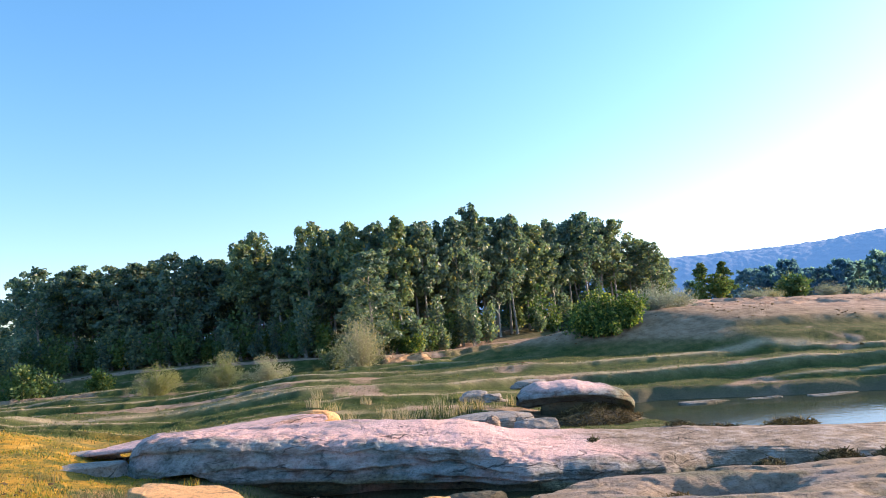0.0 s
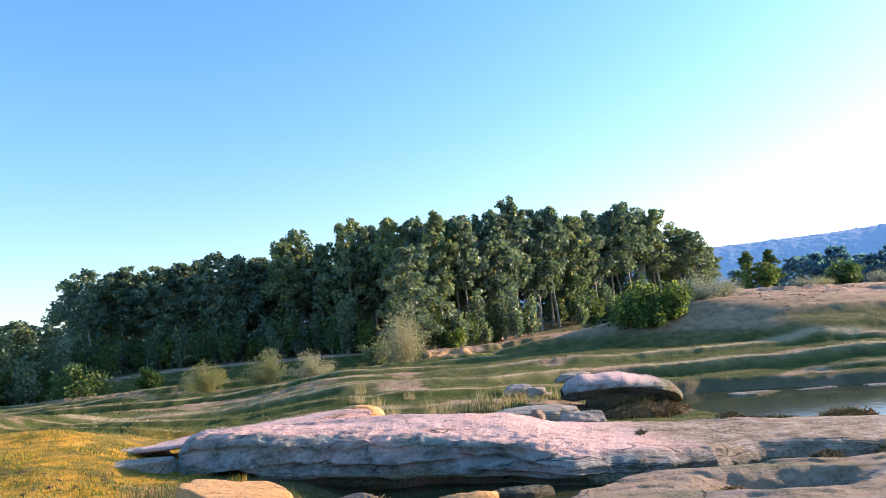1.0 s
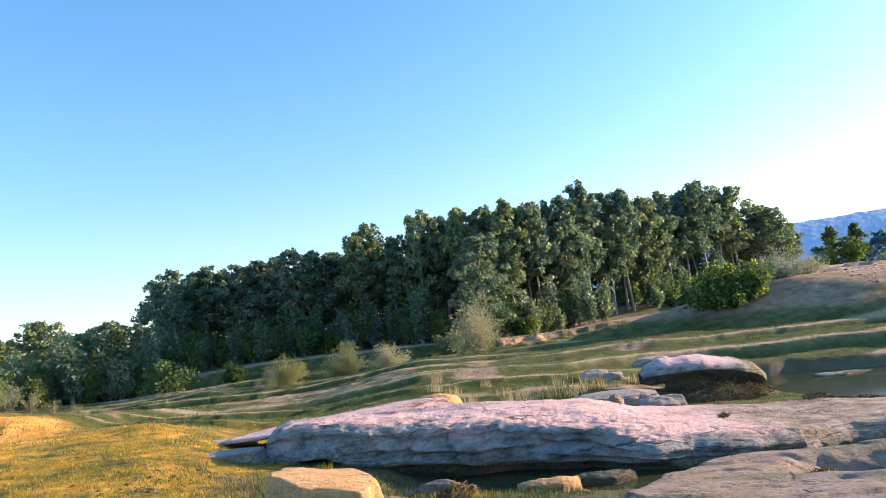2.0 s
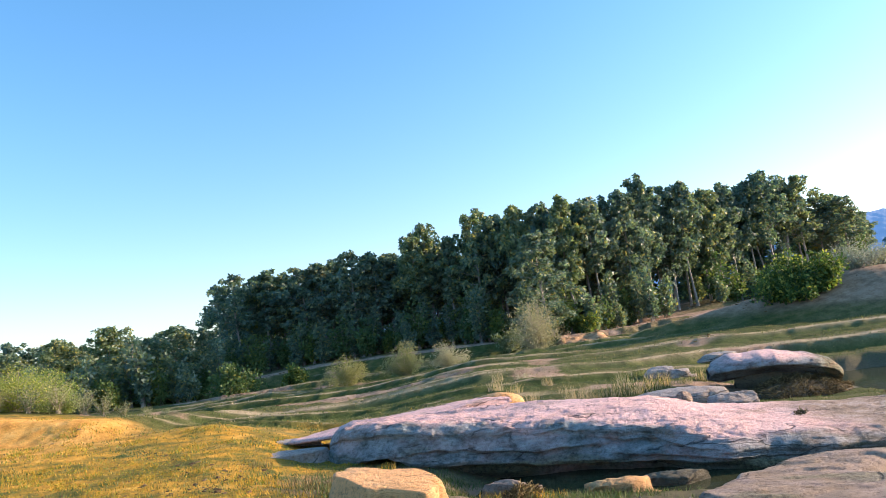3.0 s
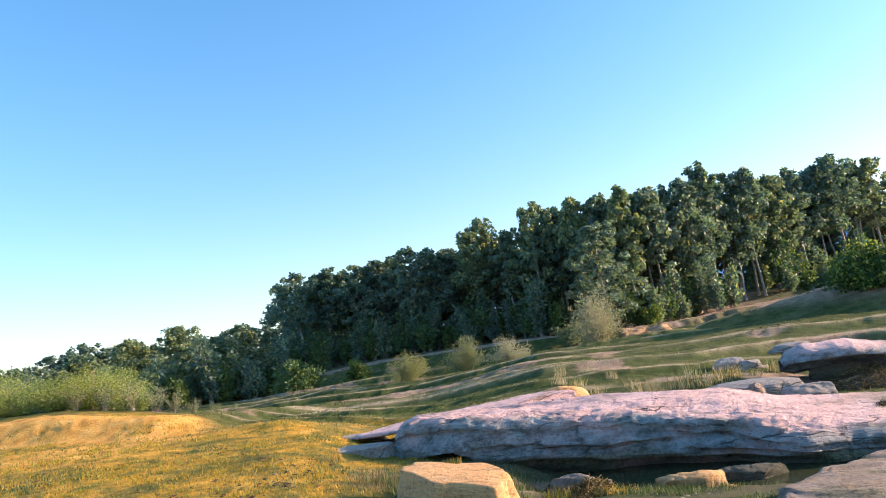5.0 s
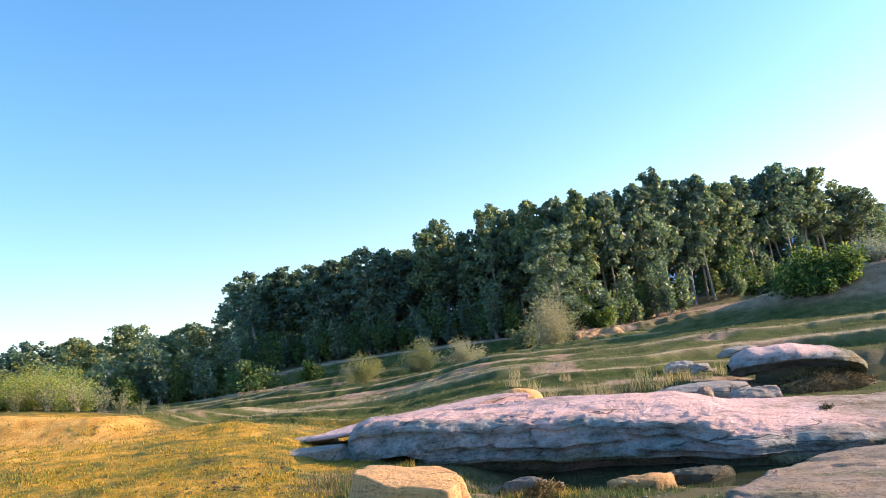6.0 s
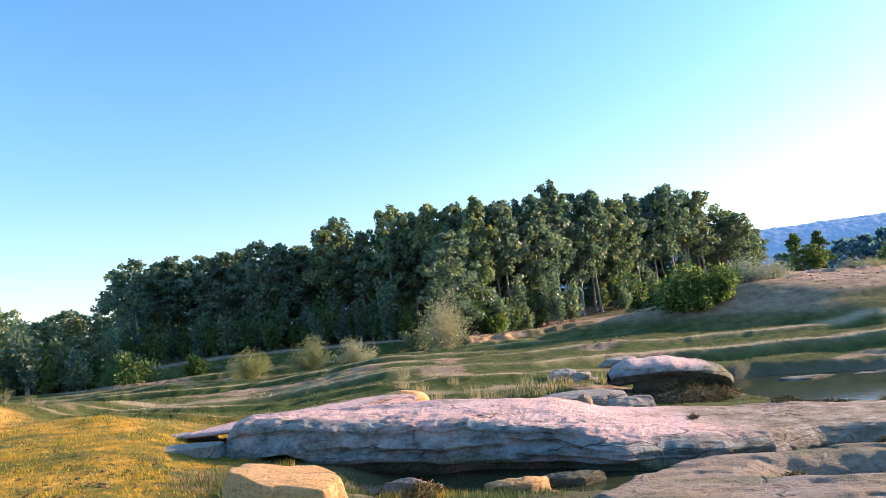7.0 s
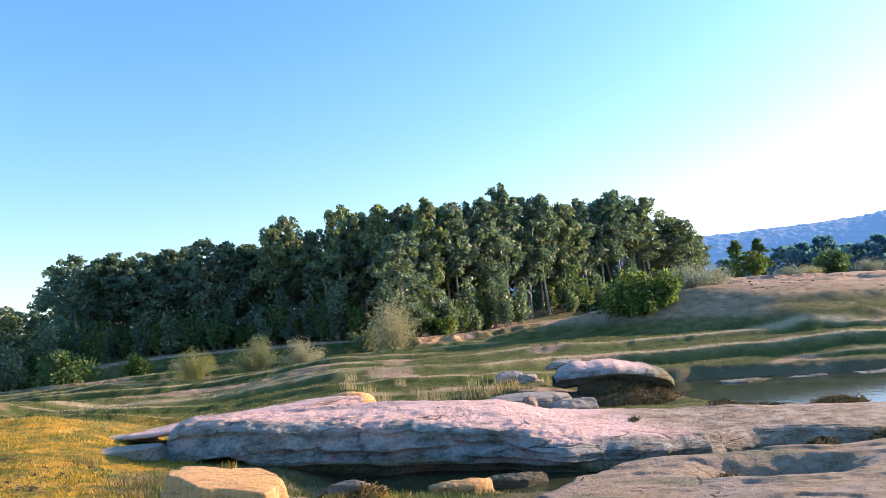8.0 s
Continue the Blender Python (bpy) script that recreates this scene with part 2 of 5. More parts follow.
def ground_material():
    m, nt, bsdf = material("river_ground")
    n1, n2, n3 = noise_tex(nt, 0.35, 5), noise_tex(nt, 2.6, 6), noise_tex(nt, 21, 6, 0.7)
    green = ramp(nt, n2, [(0.30, (0.04, 0.06, 0.016)), (0.50, (0.085, 0.098, 0.028)), (0.68, (0.15, 0.13, 0.05))])
    gold = ramp(nt, n2, [(0.30, (0.09, 0.11, 0.025)), (0.46, (0.34, 0.22, 0.035)), (0.56, (0.54, 0.28, 0.035)), (0.68, (0.66, 0.38, 0.07))])
    earth = ramp(nt, n2, [(0.30, (0.26, 0.165, 0.12)), (0.52, (0.46, 0.30, 0.215)), (0.70, (0.58, 0.41, 0.31))])
    scarp = ramp(nt, n2, [(0.32, (0.52, 0.24, 0.05)), (0.5, (0.74, 0.38, 0.09)), (0.66, (0.82, 0.47, 0.14))])
    gold = mix(nt, ramp(nt, noise_tex(nt, 0.75, 6, 0.65), [(0.50, (0, 0, 0)), (0.60, (0.75, 0.75, 0.75))]), gold, ramp(nt, n2, [(0.35, (0.07, 0.085, 0.02)), (0.6, (0.20, 0.17, 0.04))]))
    col = mix(nt, attribute(nt, "meadow"), green, gold)
    col = mix(nt, attribute(nt, "dry"), col, ramp(nt, n2, [(0.3, (0.22, 0.18, 0.09)), (0.65, (0.40, 0.32, 0.18))]))
    # greener grass on the terrace risers, which also paints their shade band
    col = mix(nt, attribute(nt, "lush_shade"), col, ramp(nt, n2, [(0.3, (0.045, 0.065, 0.018)), (0.7, (0.10, 0.13, 0.035))]))
    col = mix(nt, attribute(nt, "fringe"), col, ramp(nt, n2, [(0.3, (0.36, 0.27, 0.17)), (0.65, (0.56, 0.44, 0.30))]))
    col = mix(nt, attribute(nt, "earth"), col, earth)
    col = mix(nt, attribute(nt, "scarp"), col, scarp)
    col = mix(nt, attribute(nt, "mud"), col, (0.16, 0.13, 0.09))
    col = mix(nt, 0.5, col, ramp(nt, n3, [(0.3, (0.5, 0.5, 0.5)), (0.7, (1.4, 1.4, 1.4))]), "MULTIPLY")
    col = mix(nt, 0.35, col, ramp(nt, n1, [(0.35, (0.7, 0.75, 0.7)), (0.65, (1.2, 1.15, 1.1))]), "MULTIPLY")
    nt.links.new(col, bsdf.inputs["Base Color"])
    bsdf.inputs["Roughness"].default_value = 0.95
    bsdf.inputs["Specular IOR Level"].default_value = 0.15
    bump(nt, bsdf, n3, 0.9, 0.05)
    return m


def water_material():
    m, nt, bsdf = material("still_water")
    bsdf.inputs["Base Color"].default_value = (0.050, 0.055, 0.028, 1)
    bsdf.inputs["Roughness"].default_value = 0.07
    bsdf.inputs["Specular IOR Level"].default_value = 0.28
    bsdf.inputs["IOR"].default_value = 1.33
    n = noise_tex(nt, 2.2, 3, 0.5, (1, 3, 1))
    bump(nt, bsdf, n, 0.12, 0.02)
    return m


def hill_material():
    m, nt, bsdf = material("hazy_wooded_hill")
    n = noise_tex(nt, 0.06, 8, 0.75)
    # distance haze put into the blue base colour and a blue glow
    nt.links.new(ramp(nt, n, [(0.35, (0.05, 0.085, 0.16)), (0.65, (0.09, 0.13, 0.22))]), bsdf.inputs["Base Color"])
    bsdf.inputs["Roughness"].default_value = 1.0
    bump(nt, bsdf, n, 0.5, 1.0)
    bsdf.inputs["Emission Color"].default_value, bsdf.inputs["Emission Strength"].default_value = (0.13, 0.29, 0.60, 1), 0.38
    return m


M_GROUND, M_WATER, M_HILL = ground_material(), water_material(), hill_material()

# ---- ground ----
# cross-sections of the valley: azimuth from straight ahead, then heights at these ranges
RANGES = (0, 4, 8, 10.5, 13, 17, 21, 25, 29, 33, 38, 50, 90, 300)
SECTIONS = {
    -47: (1.0, 0.9, 0.55, 0.50, 0.50, 0.55, 0.55, 0.4, 0.1, -0.2, -0.6, -1.4, -2.4, 0.5),
    -32: (1.0, 0.9, 0.50, 0.45, 0.45, 0.45, -0.2, -0.5, -0.65, -0.8, -1.0, -1.6, -2.6, 0.5),
    -22: (1.0, 0.9, 0.40, 0.25, 0.10, -0.12, -0.15, -0.48, -0.60, -0.55, -0.65, -0.7, -0.4, 1.0),
    -10: (1.0, 0.9, 0.20, -0.17, 0.0, 0.10, 0.26, 0.05, -0.25, -0.35, -0.5, -0.4, 0.0, 2.0),
    0: (1.0, 0.9, 0.20, -0.13, 0.0, 0.15, 0.22, 0.16, 0.0, -0.25, -0.55, -0.4, 0.6, 2.0),
    10: (1.0, 0.9, 0.20, -0.08, 0.0, -0.10, 0.03, 0.12, 0.05, -0.1, -0.3, 0.3, 1.4, 2.0),
    20: (1.0, 0.9, 0.20, -0.10, 0.0, -0.20, 0.00, 0.28, 0.25, 0.4, 0.9, 1.7, 2.0, 2.0),
    27: (1.0, 0.9, 0.22, -0.05, 0.05, -0.20, 0.10, 0.45, 0.40, 0.5, 0.8, 1.7, 2.0, 2.0),
    34: (1.0, 0.9, 0.25, 0.0, 0.05, -0.20, 0.25, 0.60, 0.50, 0.55, 0.8, 1.7, 2.0, 2.0),
}


def polyline(xs, ys):
    return lambda x: np.interp(x, xs, ys)


step_a = polyline((-2, 1.6, 5, 8, 10.9, 12.6, 15, 20, 40), (23.4, 24.4, 25.0, 25.2, 25.3, 24.7, 24.2, 23.5, 22))
step_b = polyline((-40, -12, -6, -4, -0.1, 2.1, 4.4, 7.7, 11.2, 12.7, 20, 40), (16.0, 19.0, 19.8, 20.0, 21.0, 22.4, 22.9, 23.0, 22.3, 21.8, 21, 20))
bank_c = polyline((-40, -20, -14, -8, -3, 1, 4, 8), (30, 32.6, 33.8, 34.0, 33.8, 35.4, 36.4, 37))
scarp_d = polyline((-30, -17, -14, -10.5, -9.4), (9.0, 12.5, 12.9, 12.9, 14.5))


# lesser shelves beside the second terrace: offset from it, rise, from x, to x
SHELVES = [(-3.4, 0.10, -20, 1), (-1.7, 0.10, -24, 3), (1.9, 0.08, -22, 1), (4.2, 0.14, -26, 0), (6.8, 0.12, -30, 2), (9.2, 0.14, -32, 2), (-1.5, 0.06, 8, 34), (0.9, 0.06, -26, 0), (3.0, 0.07, -26, -1), (5.5, 0.08, -28, 0), (8.0, 0.08, -30, 1)]


def lift(x, y):
    """The whole river bed rises gently towards the forest, away from the pool."""
    return 0.0262 * y - 0.0454 * x


field_edge = polyline((24.6, 25.2, 25.9, 26.4, 27.2, 27.8, 28.8, 30.5, 33, 50), (0.5, 0.9, 1.22, 1.30, 1.42, 1.75, 1.92, 2.14, 2.2, 2.2))


def mound_at(x, y):
    """The sandy mound: a slope that falls away to the near left, and the worn field behind it."""
    rag = 0.35 * fbm(x * 0.3, y * 0.3, 31) + 0.15 * fbm(x * 1.3, y * 1.3, 32)
    slope = 2.02 + 0.20 * (x - 9.8) + 0.32 * (np.minimum(y, 30.4) - 29.5) + 0.10 * rag
    field = field_edge(y + rag * smooth(11, 13, x)) + 0.022 * fbm(x * 0.6, y * 0.9, 34) + 0.10 * smooth(33, 36, y) * fbm(x * 0.35, y * 0.7, 37)
    # a soft shoulder where the two meet
    h = np.clip(0.5 + 0.5 * (field - slope) / 0.12, 0, 1)
    z = field * (1 - h) + slope * h - 0.12 * h * (1 - h)
    return z - 3.0 * smooth(31, 37, y) * smooth(10.0, 7.5, x)


def ridge(x, y):
    """How far a place lies up the mound."""
    return smooth(0.05, 0.45, mound_at(x, y) - 0.5 - 0.035 * x)


def height(x, y, masks=False):
    x, y = np.asarray(x, float), np.asarray(y, float)
    r = np.hypot(x, y) + 1e-6
    az = np.degrees(np.arctan2(x, y))
    wob = 1.6 * fbm(x * 0.25, y * 0.25, 3)
    keys = sorted(SECTIONS)
    prof = np.stack([np.interp(r + 0.25 * wob, RANGES, SECTIONS[k]) for k in keys])
    pos = np.interp(az, keys, np.arange(len(keys)))
    i = np.clip(pos.astype(int), 0, len(keys) - 2)
    f = pos - i
    f = f * f * (3 - 2 * f)
    z = np.take_along_axis(prof, i[None], 0)[0] * (1 - f) + np.take_along_axis(prof, i[None] + 1, 0)[0] * f
    far = smooth(60, 200, r)
    near = 1 - smooth(45, 90, r)
    z = z + lift(x, y) * (1 - smooth(60, 220, r))
    # terraces and banks, each with a slightly ragged edge; long low shelves run along them
    rag = 0.35 * fbm(x * 0.35, y * 0.35, 5) + 0.14 * fbm(x * 1.6, y * 1.6, 6)
    da = y - step_a(x) + 0.4 * rag
    db = y - step_b(x) + 0.4 * rag
    dc = y - bank_c(x) + rag + 0.5 * fbm(x * 1.1, y * 0.3, 7) + 0.25 * fbm(x * 3.4, y * 1.0, 8)
    on_a = smooth(-3, 1.5, x) * smooth(40, 30, x)
    on_b = smooth(-17, -10, x) * smooth(40, 30, x)
    on_c = smooth(-42, -30, x) * smooth(8, 5, x)
    z = z + 0.14 * on_a * smooth(-0.22, 0.05, da) * near + (0.14 + 0.15 * smooth(-1, 3, x)) * on_b * smooth(-0.22, 0.05, db) * near
    z = z - (0.03 * on_a * smooth(-4.0, -0.4, da) * smooth(3, -0.4, da) + 0.05 * on_b * smooth(-4.0, -0.4, db) * smooth(3, -0.4, db)) * near
    z = z + 0.55 * on_c * (0.4 * smooth(-1.5, -1.0, dc) + 0.6 * smooth(-0.5, 0.1, dc)) * near
    belt = smooth(14, 17, r) * (1 - smooth(36, 42, r)) * smooth(-40, -30, az) * (1 - smooth(0.05, 0.3, ridge(x, y)))
    tread, riser = np.zeros_like(x), np.zeros_like(x)
    for k, (off, rise, x0, x1) in enumerate(SHELVES):
        dk = db - off + 0.9 * fbm(x * 0.05, y * 0.05, 80 + k) + 0.12 * fbm(x * 1.9, y * 1.9, 90 + k)
        on = smooth(x0, x0 + 3, x) * (1 - smooth(x1 - 3, x1, x)) * belt * smooth(-0.22, 0.12, fbm(x * 0.11, y * 0.3, 100 + k))
        z = z + on * 1.25 * rise * (smooth(-0.13, 0.02, dk) - smooth(-0.13, 6.0, dk))
        tread = np.maximum(tread, on * np.exp(-((dk - 0.22) / 0.13) ** 2))
        riser = np.maximum(riser, on * np.exp(-((dk + 0.15) / 0.26) ** 2))
    z = z + belt * 0.06 * fbm(x * 0.3, db * 2.6, 22)
    mound = ridge(x, y)
    z = z + np.clip(mound_at(x, y) + lift(x, y) - z, 0, None) * near * (1 - smooth(36, 46, x))
    z = z + mound * near * (0.03 * fbm(x * 0.8, y * 0.8, 35) + 0.012 * fbm(x * 4, y * 4, 36))
    block = smooth(0.25, 0.6, np.exp(-((x + 1.7 + 0.4 * rag) / 1.1) ** 4 - ((y - 33.0 + 0.5 * rag) / 0.8) ** 4))
    z = z + block * (0.20 + 0.10 * fbm(x * 2.5, y * 2.5, 38) + 0.06 * fbm(x * 8, y * 8, 39))
    z = z - 0.16 * smooth(-3.2, -2.2, x + 0.4 * rag) * smooth(2.6, 1.6, x) * smooth(9.5, 10.0, y + 0.3 * rag) * smooth(12.6, 12.0, y)
    # eroded bank on the meadow
    dd = y - scarp_d(x) + 0.3 * rag
    on_d = smooth(-10.0, -11.6, x + 0.5 * rag) * smooth(-60, -40, x) * near
    lip = 0.42 * smooth(-0.2, 1.2, dd) * (1 - smooth(5, 9, dd))
    z = z + on_d * (lip + 0.05 * smooth(-0.2, 0.5, dd) * (1 - smooth(0.9, 1.5, dd)) * fbm(x * 6 + 4 * y, y * 4 - 3 * x, 12) * 0.5)
    shore_n, shore_f = np.interp(x, (4.2, 6, 8.5, 14, 40), (17.6, 15.9, 14.7, 13.9, 13.5)), np.interp(x, (4.2, 6, 8, 11, 20, 40), (20.6, 21.0, 20.3, 19.4, 18.8, 18.5))
    edge = 0.35 * fbm(x * 0.8, y * 0.8, 33)
    pool = smooth(4.0, 4.9, x + edge) * smooth(-0.4, 0.5, y - shore_n + edge) * smooth(0.7, -0.3, y - shore_f + edge)
    z = z * (1 - pool) + (-0.14) * pool
    # streaks that run along the terraces, hummocks, clods
    u, v = 0.87 * x + 0.5 * y, -0.5 * x + 0.87 * y
    flat = near * (1 - 0.9 * mound)
    z = z + flat * (0.04 * fbm(x * 0.9, y * 0.9, 23) + 0.03 * fbm(x * 3.1, y * 3.1, 24))
    # crumbling rims at the far side of the worn field
    rims = mound * smooth(11, 13, x) * smooth(30.5, 32.5, y) * near
    z = z + rims * 0.16 * (smooth(0.02, 0.10, fbm(x * 0.22, y * 0.55, 47) + 0.10 * fbm(x * 1.6, y * 1.6, 48)) - 0.5) + rims * 0.05 * fbm(x * 2.4, y * 2.4, 49)
    z = z + smooth(32, 45, r) * smooth(12, 18, az) * (1 - smooth(80, 140, r)) * 0.35 * fbm(u * 0.12, v * 0.35, 27)
    z = z + far * 0.4 * fbm(x * 0.01, y * 0.01, 29)
    if not masks:
        return z
    p = fbm(x * 0.7, y * 0.7, 41)
    meadow = smooth(-3.6, -5.2, x + 0.5 * p) * smooth(18.5, 16.5, r + p) + smooth(-35, -40, az) * smooth(-3.2, -4.6, x) * smooth(24, 20, r)
    meadow = np.clip(meadow, 0, 1)
    dry = np.maximum(on_a * np.exp(-((da - 0.30) / 0.26) ** 2), on_b * np.exp(-((db - 0.30) / 0.26) ** 2)) * near
    fringe = np.maximum(dry, 0.75 * tread) * (1 - mound)
    dry = np.maximum(dry, tread * smooth(-0.35, 0.1, fbm(x * 0.25, y * 0.5, 43)))
    dry = dry * (1 - mound)
    # strip along each riser: lush grass and painted shade in one mask
    lush_shade = 0.8 * np.maximum(on_a * np.exp(-((da + 0.2) / 0.34) ** 2), on_b * np.exp(-((db + 0.2) / 0.34) ** 2)) * near
    lush_shade = np.maximum(lush_shade, riser) * (1 - meadow)
    earth = smooth(0.1, 0.5, dc) * on_c * (1 - smooth(2.4, 3.6, dc) * 0.8) + mound * 0.72 * (1 - 0.9 * smooth(9.5, 11.5, x) * smooth(28.2, 27.0, y))
    earth = earth + smooth(31, 38, r) * smooth(11, 16, az) * (0.75 + 0.5 * p)
    earth = earth + near * 0.8 * smooth(0.28, 0.45, fbm(x * 0.45 + 7, y * 0.9, 44)) * (1 - meadow)
    earth = earth + smooth(33, 38, r) * smooth(6, 2, az) * smooth(-9, -4, az) * 0.8
    dry = np.maximum(dry, belt * 0.2 * smooth(0.12, 0.4, fbm(x * 0.3, db * 1.3, 45)))
    scarp = on_d * smooth(-0.3, 0.1, dd) * (1 - smooth(1.6, 2.4, dd)) + smooth(-8.8, -10.5, x) * np.exp(-((r - 16.5) / 1.3) ** 2) * 0.6
    scarp = np.maximum(scarp, 0.30 * block)
    earth = np.maximum(earth, block)
    mud = np.maximum(np.maximum(pool, (0.55 + 0.8 * p) * smooth(-4.6, -3.6, x) * smooth(8.6, 9.4, y) * smooth(13, 12, y)), smooth(3.5, 4.5, x) * smooth(1.4, 0.6, np.abs(y - shore_f + 0.4)) * 0.8)
    return z, dict(meadow=meadow, fringe=fringe, lush_shade=lush_shade, dry=dry, earth=np.clip(earth, 0, 1), scarp=np.clip(scarp, 0, 1), mud=mud)


known = {}


def place_on(x, y, sink=0.0):
    if (x, y) not in known:
        known[x, y] = float(height(np.array([x]), np.array([y]))[0])
    return known[x, y] - sink


def build_ground():
    az = np.concatenate([np.arange(-180, -52, 4.0), np.arange(-52, 36, 0.17), np.arange(36, 180, 4.0)])
    rad = np.concatenate([np.linspace(0.001, 6, 10)[:-1], np.geomspace(6, 48, 380)[:-1], np.geomspace(48, 4500, 60)])
    A, R = np.meshgrid(np.radians(az), rad)
    X, Y = R * np.sin(A), R * np.cos(A)
    Z, masks = height(X, Y, True)
    n, m = len(az), len(rad)
    verts = np.stack([X, Y, Z], -1).reshape(-1, 3)
    j, i = np.meshgrid(np.arange(m - 1), np.arange(n), indexing="ij")
    i2 = (i + 1) % n
    faces = np.stack([j * n + i, j * n + i2, (j + 1) * n + i2, (j + 1) * n + i], -1).reshape(-1, 4)[:, ::-1]
    me = mesh_from("ground", verts, faces, [M_GROUND])
    for key, val in masks.items():
        at = me.attributes.new(key, "FLOAT", "POINT")
        at.data.foreach_set("value", np.ascontiguousarray(np.clip(val, 0, 1).reshape(-1), dtype=np.float32))
    return tagged(new("ground", me), "grassy river bed with bare earth, terraces and a mound", "ground", kind="structure")


build_ground()


def build_water(name, x0, x1, y0, y1, z, label):
    nx, ny = 24, 24
    X, Y = np.meshgrid(np.linspace(x0, x1, nx), np.linspace(y0, y1, ny))
    verts = np.stack([X, Y, np.full_like(X, z)], -1).reshape(-1, 3)
    j, i = np.meshgrid(np.arange(ny - 1), np.arange(nx - 1), indexing="ij")
    faces = np.stack([j * nx + i, j * nx + i + 1, (j + 1) * nx + i + 1, (j + 1) * nx + i], -1).reshape(-1, 4)
    return tagged(new(name, mesh_from(name, verts, faces, [M_WATER])), label, "water", kind="structure")


build_water("water", 3.0, 34.0, 12.6, 24.0, 0.0, "still shallow pool that mirrors the sky")
build_water("water", -3.4, 3.2, 9.0, 12.2, 0.165, "narrow dark channel below the long rock")


def build_hill():
    az = np.radians(np.arange(-20, 75, 0.12))
    k = np.linspace(0, 1, 44)
    A, K = np.meshgrid(az, k)
    crest = np.interp(np.degrees(az), (-20, 0, 12, 17, 23, 27, 31, 45, 75), (36, 50, 62, 63, 63, 65, 71, 80, 60))
    crest = crest + 1.6 * fbm(np.degrees(az) * 0.5, az * 0, 51)
    R = 750 + 260 * K
    X, Y = R * np.sin(A), R * np.cos(A)
    Z = crest[None] * np.sin(K * math.pi / 2) ** 0.8 + smooth(0, 0.1, K) * (3 * fbm(X / 90, Y / 90, 53) * (1 - K) + 3.4 * np.abs(fbm(X / 7, Y / 7, 54)))
    n = len(az)
    verts = np.stack([X, Y, Z], -1).reshape(-1, 3)
    j, i = np.meshgrid(np.arange(len(k) - 1), np.arange(n - 1), indexing="ij")
    faces = np.stack([j * n + i, (j + 1) * n + i, (j + 1) * n + i + 1, j * n + i + 1], -1).reshape(-1, 4)[:, ::-1]
    return tagged(new("backdrop", mesh_from("backdrop", verts, faces, [M_HILL])), "long wooded hill, distance haze painted in as glowing blue", "hill", kind="structure")


build_hill()


# ---- rocks ----
def vnoise3(p, seed=0):
    i = np.floor(p)
    f = p - i
    f = f * f * (3 - 2 * f)
    out = 0.0
    for dz in (0, 1):
        sz = (i[:, 2] + dz).astype(np.int64) * 7919 + seed * 131
        wz = f[:, 2] if dz else 1 - f[:, 2]
        for dy in (0, 1):
            wy = f[:, 1] if dy else 1 - f[:, 1]
            for dx in (0, 1):
                wx = f[:, 0] if dx else 1 - f[:, 0]
                h = (i[:, 0] + dx).astype(np.int64) * 374761393 + (i[:, 1] + dy).astype(np.int64) * 668265263 + sz * 974634777
                h = h & 0xFFFFFFFF
                h = ((h ^ (h >> 13)) * 1274126177) & 0xFFFFFFFF
                out = out + wx * wy * wz * (((h ^ (h >> 16)) & 0xFFFF) / 32767.5 - 1)
    return out


def roughen(verts, amount, scale, strata=0.0, seed=0, grain=0.3):
    """Weathers a stone: lumps, smaller chips, thin layers that stand out or lie back."""
    p = np.asarray(verts, float)
    d = np.zeros_like(p)
    for k in range(3):
        d[:, k] = amount * vnoise3(p * scale * np.array([0.6, 1, 1.2]), seed + k) + 0.3 * amount * vnoise3(p * scale * np.array([1.2, 2.6, 4.0]) + 5, seed + 10 + k)
        d[:, k] += grain * amount * vnoise3(p * scale * np.array([5, 7, 9]) + 9, seed + 20 + k)
    chip = vnoise3(p * scale * np.array([2.0, 2.0, 5.0]), seed + 40)
    d[:, 2] -= 0.35 * amount * np.clip(chip - 0.25, 0, 1)
    lay = vnoise3(p * np.array([0.45, 0.45, 9.0]) + 0.15 * vnoise3(p * 1.5, seed + 60)[:, None], seed + 50)
    d[:, 1] += strata * np.round(lay * 3) / 3
    d[:, 2] *= 0.7
    return p + d


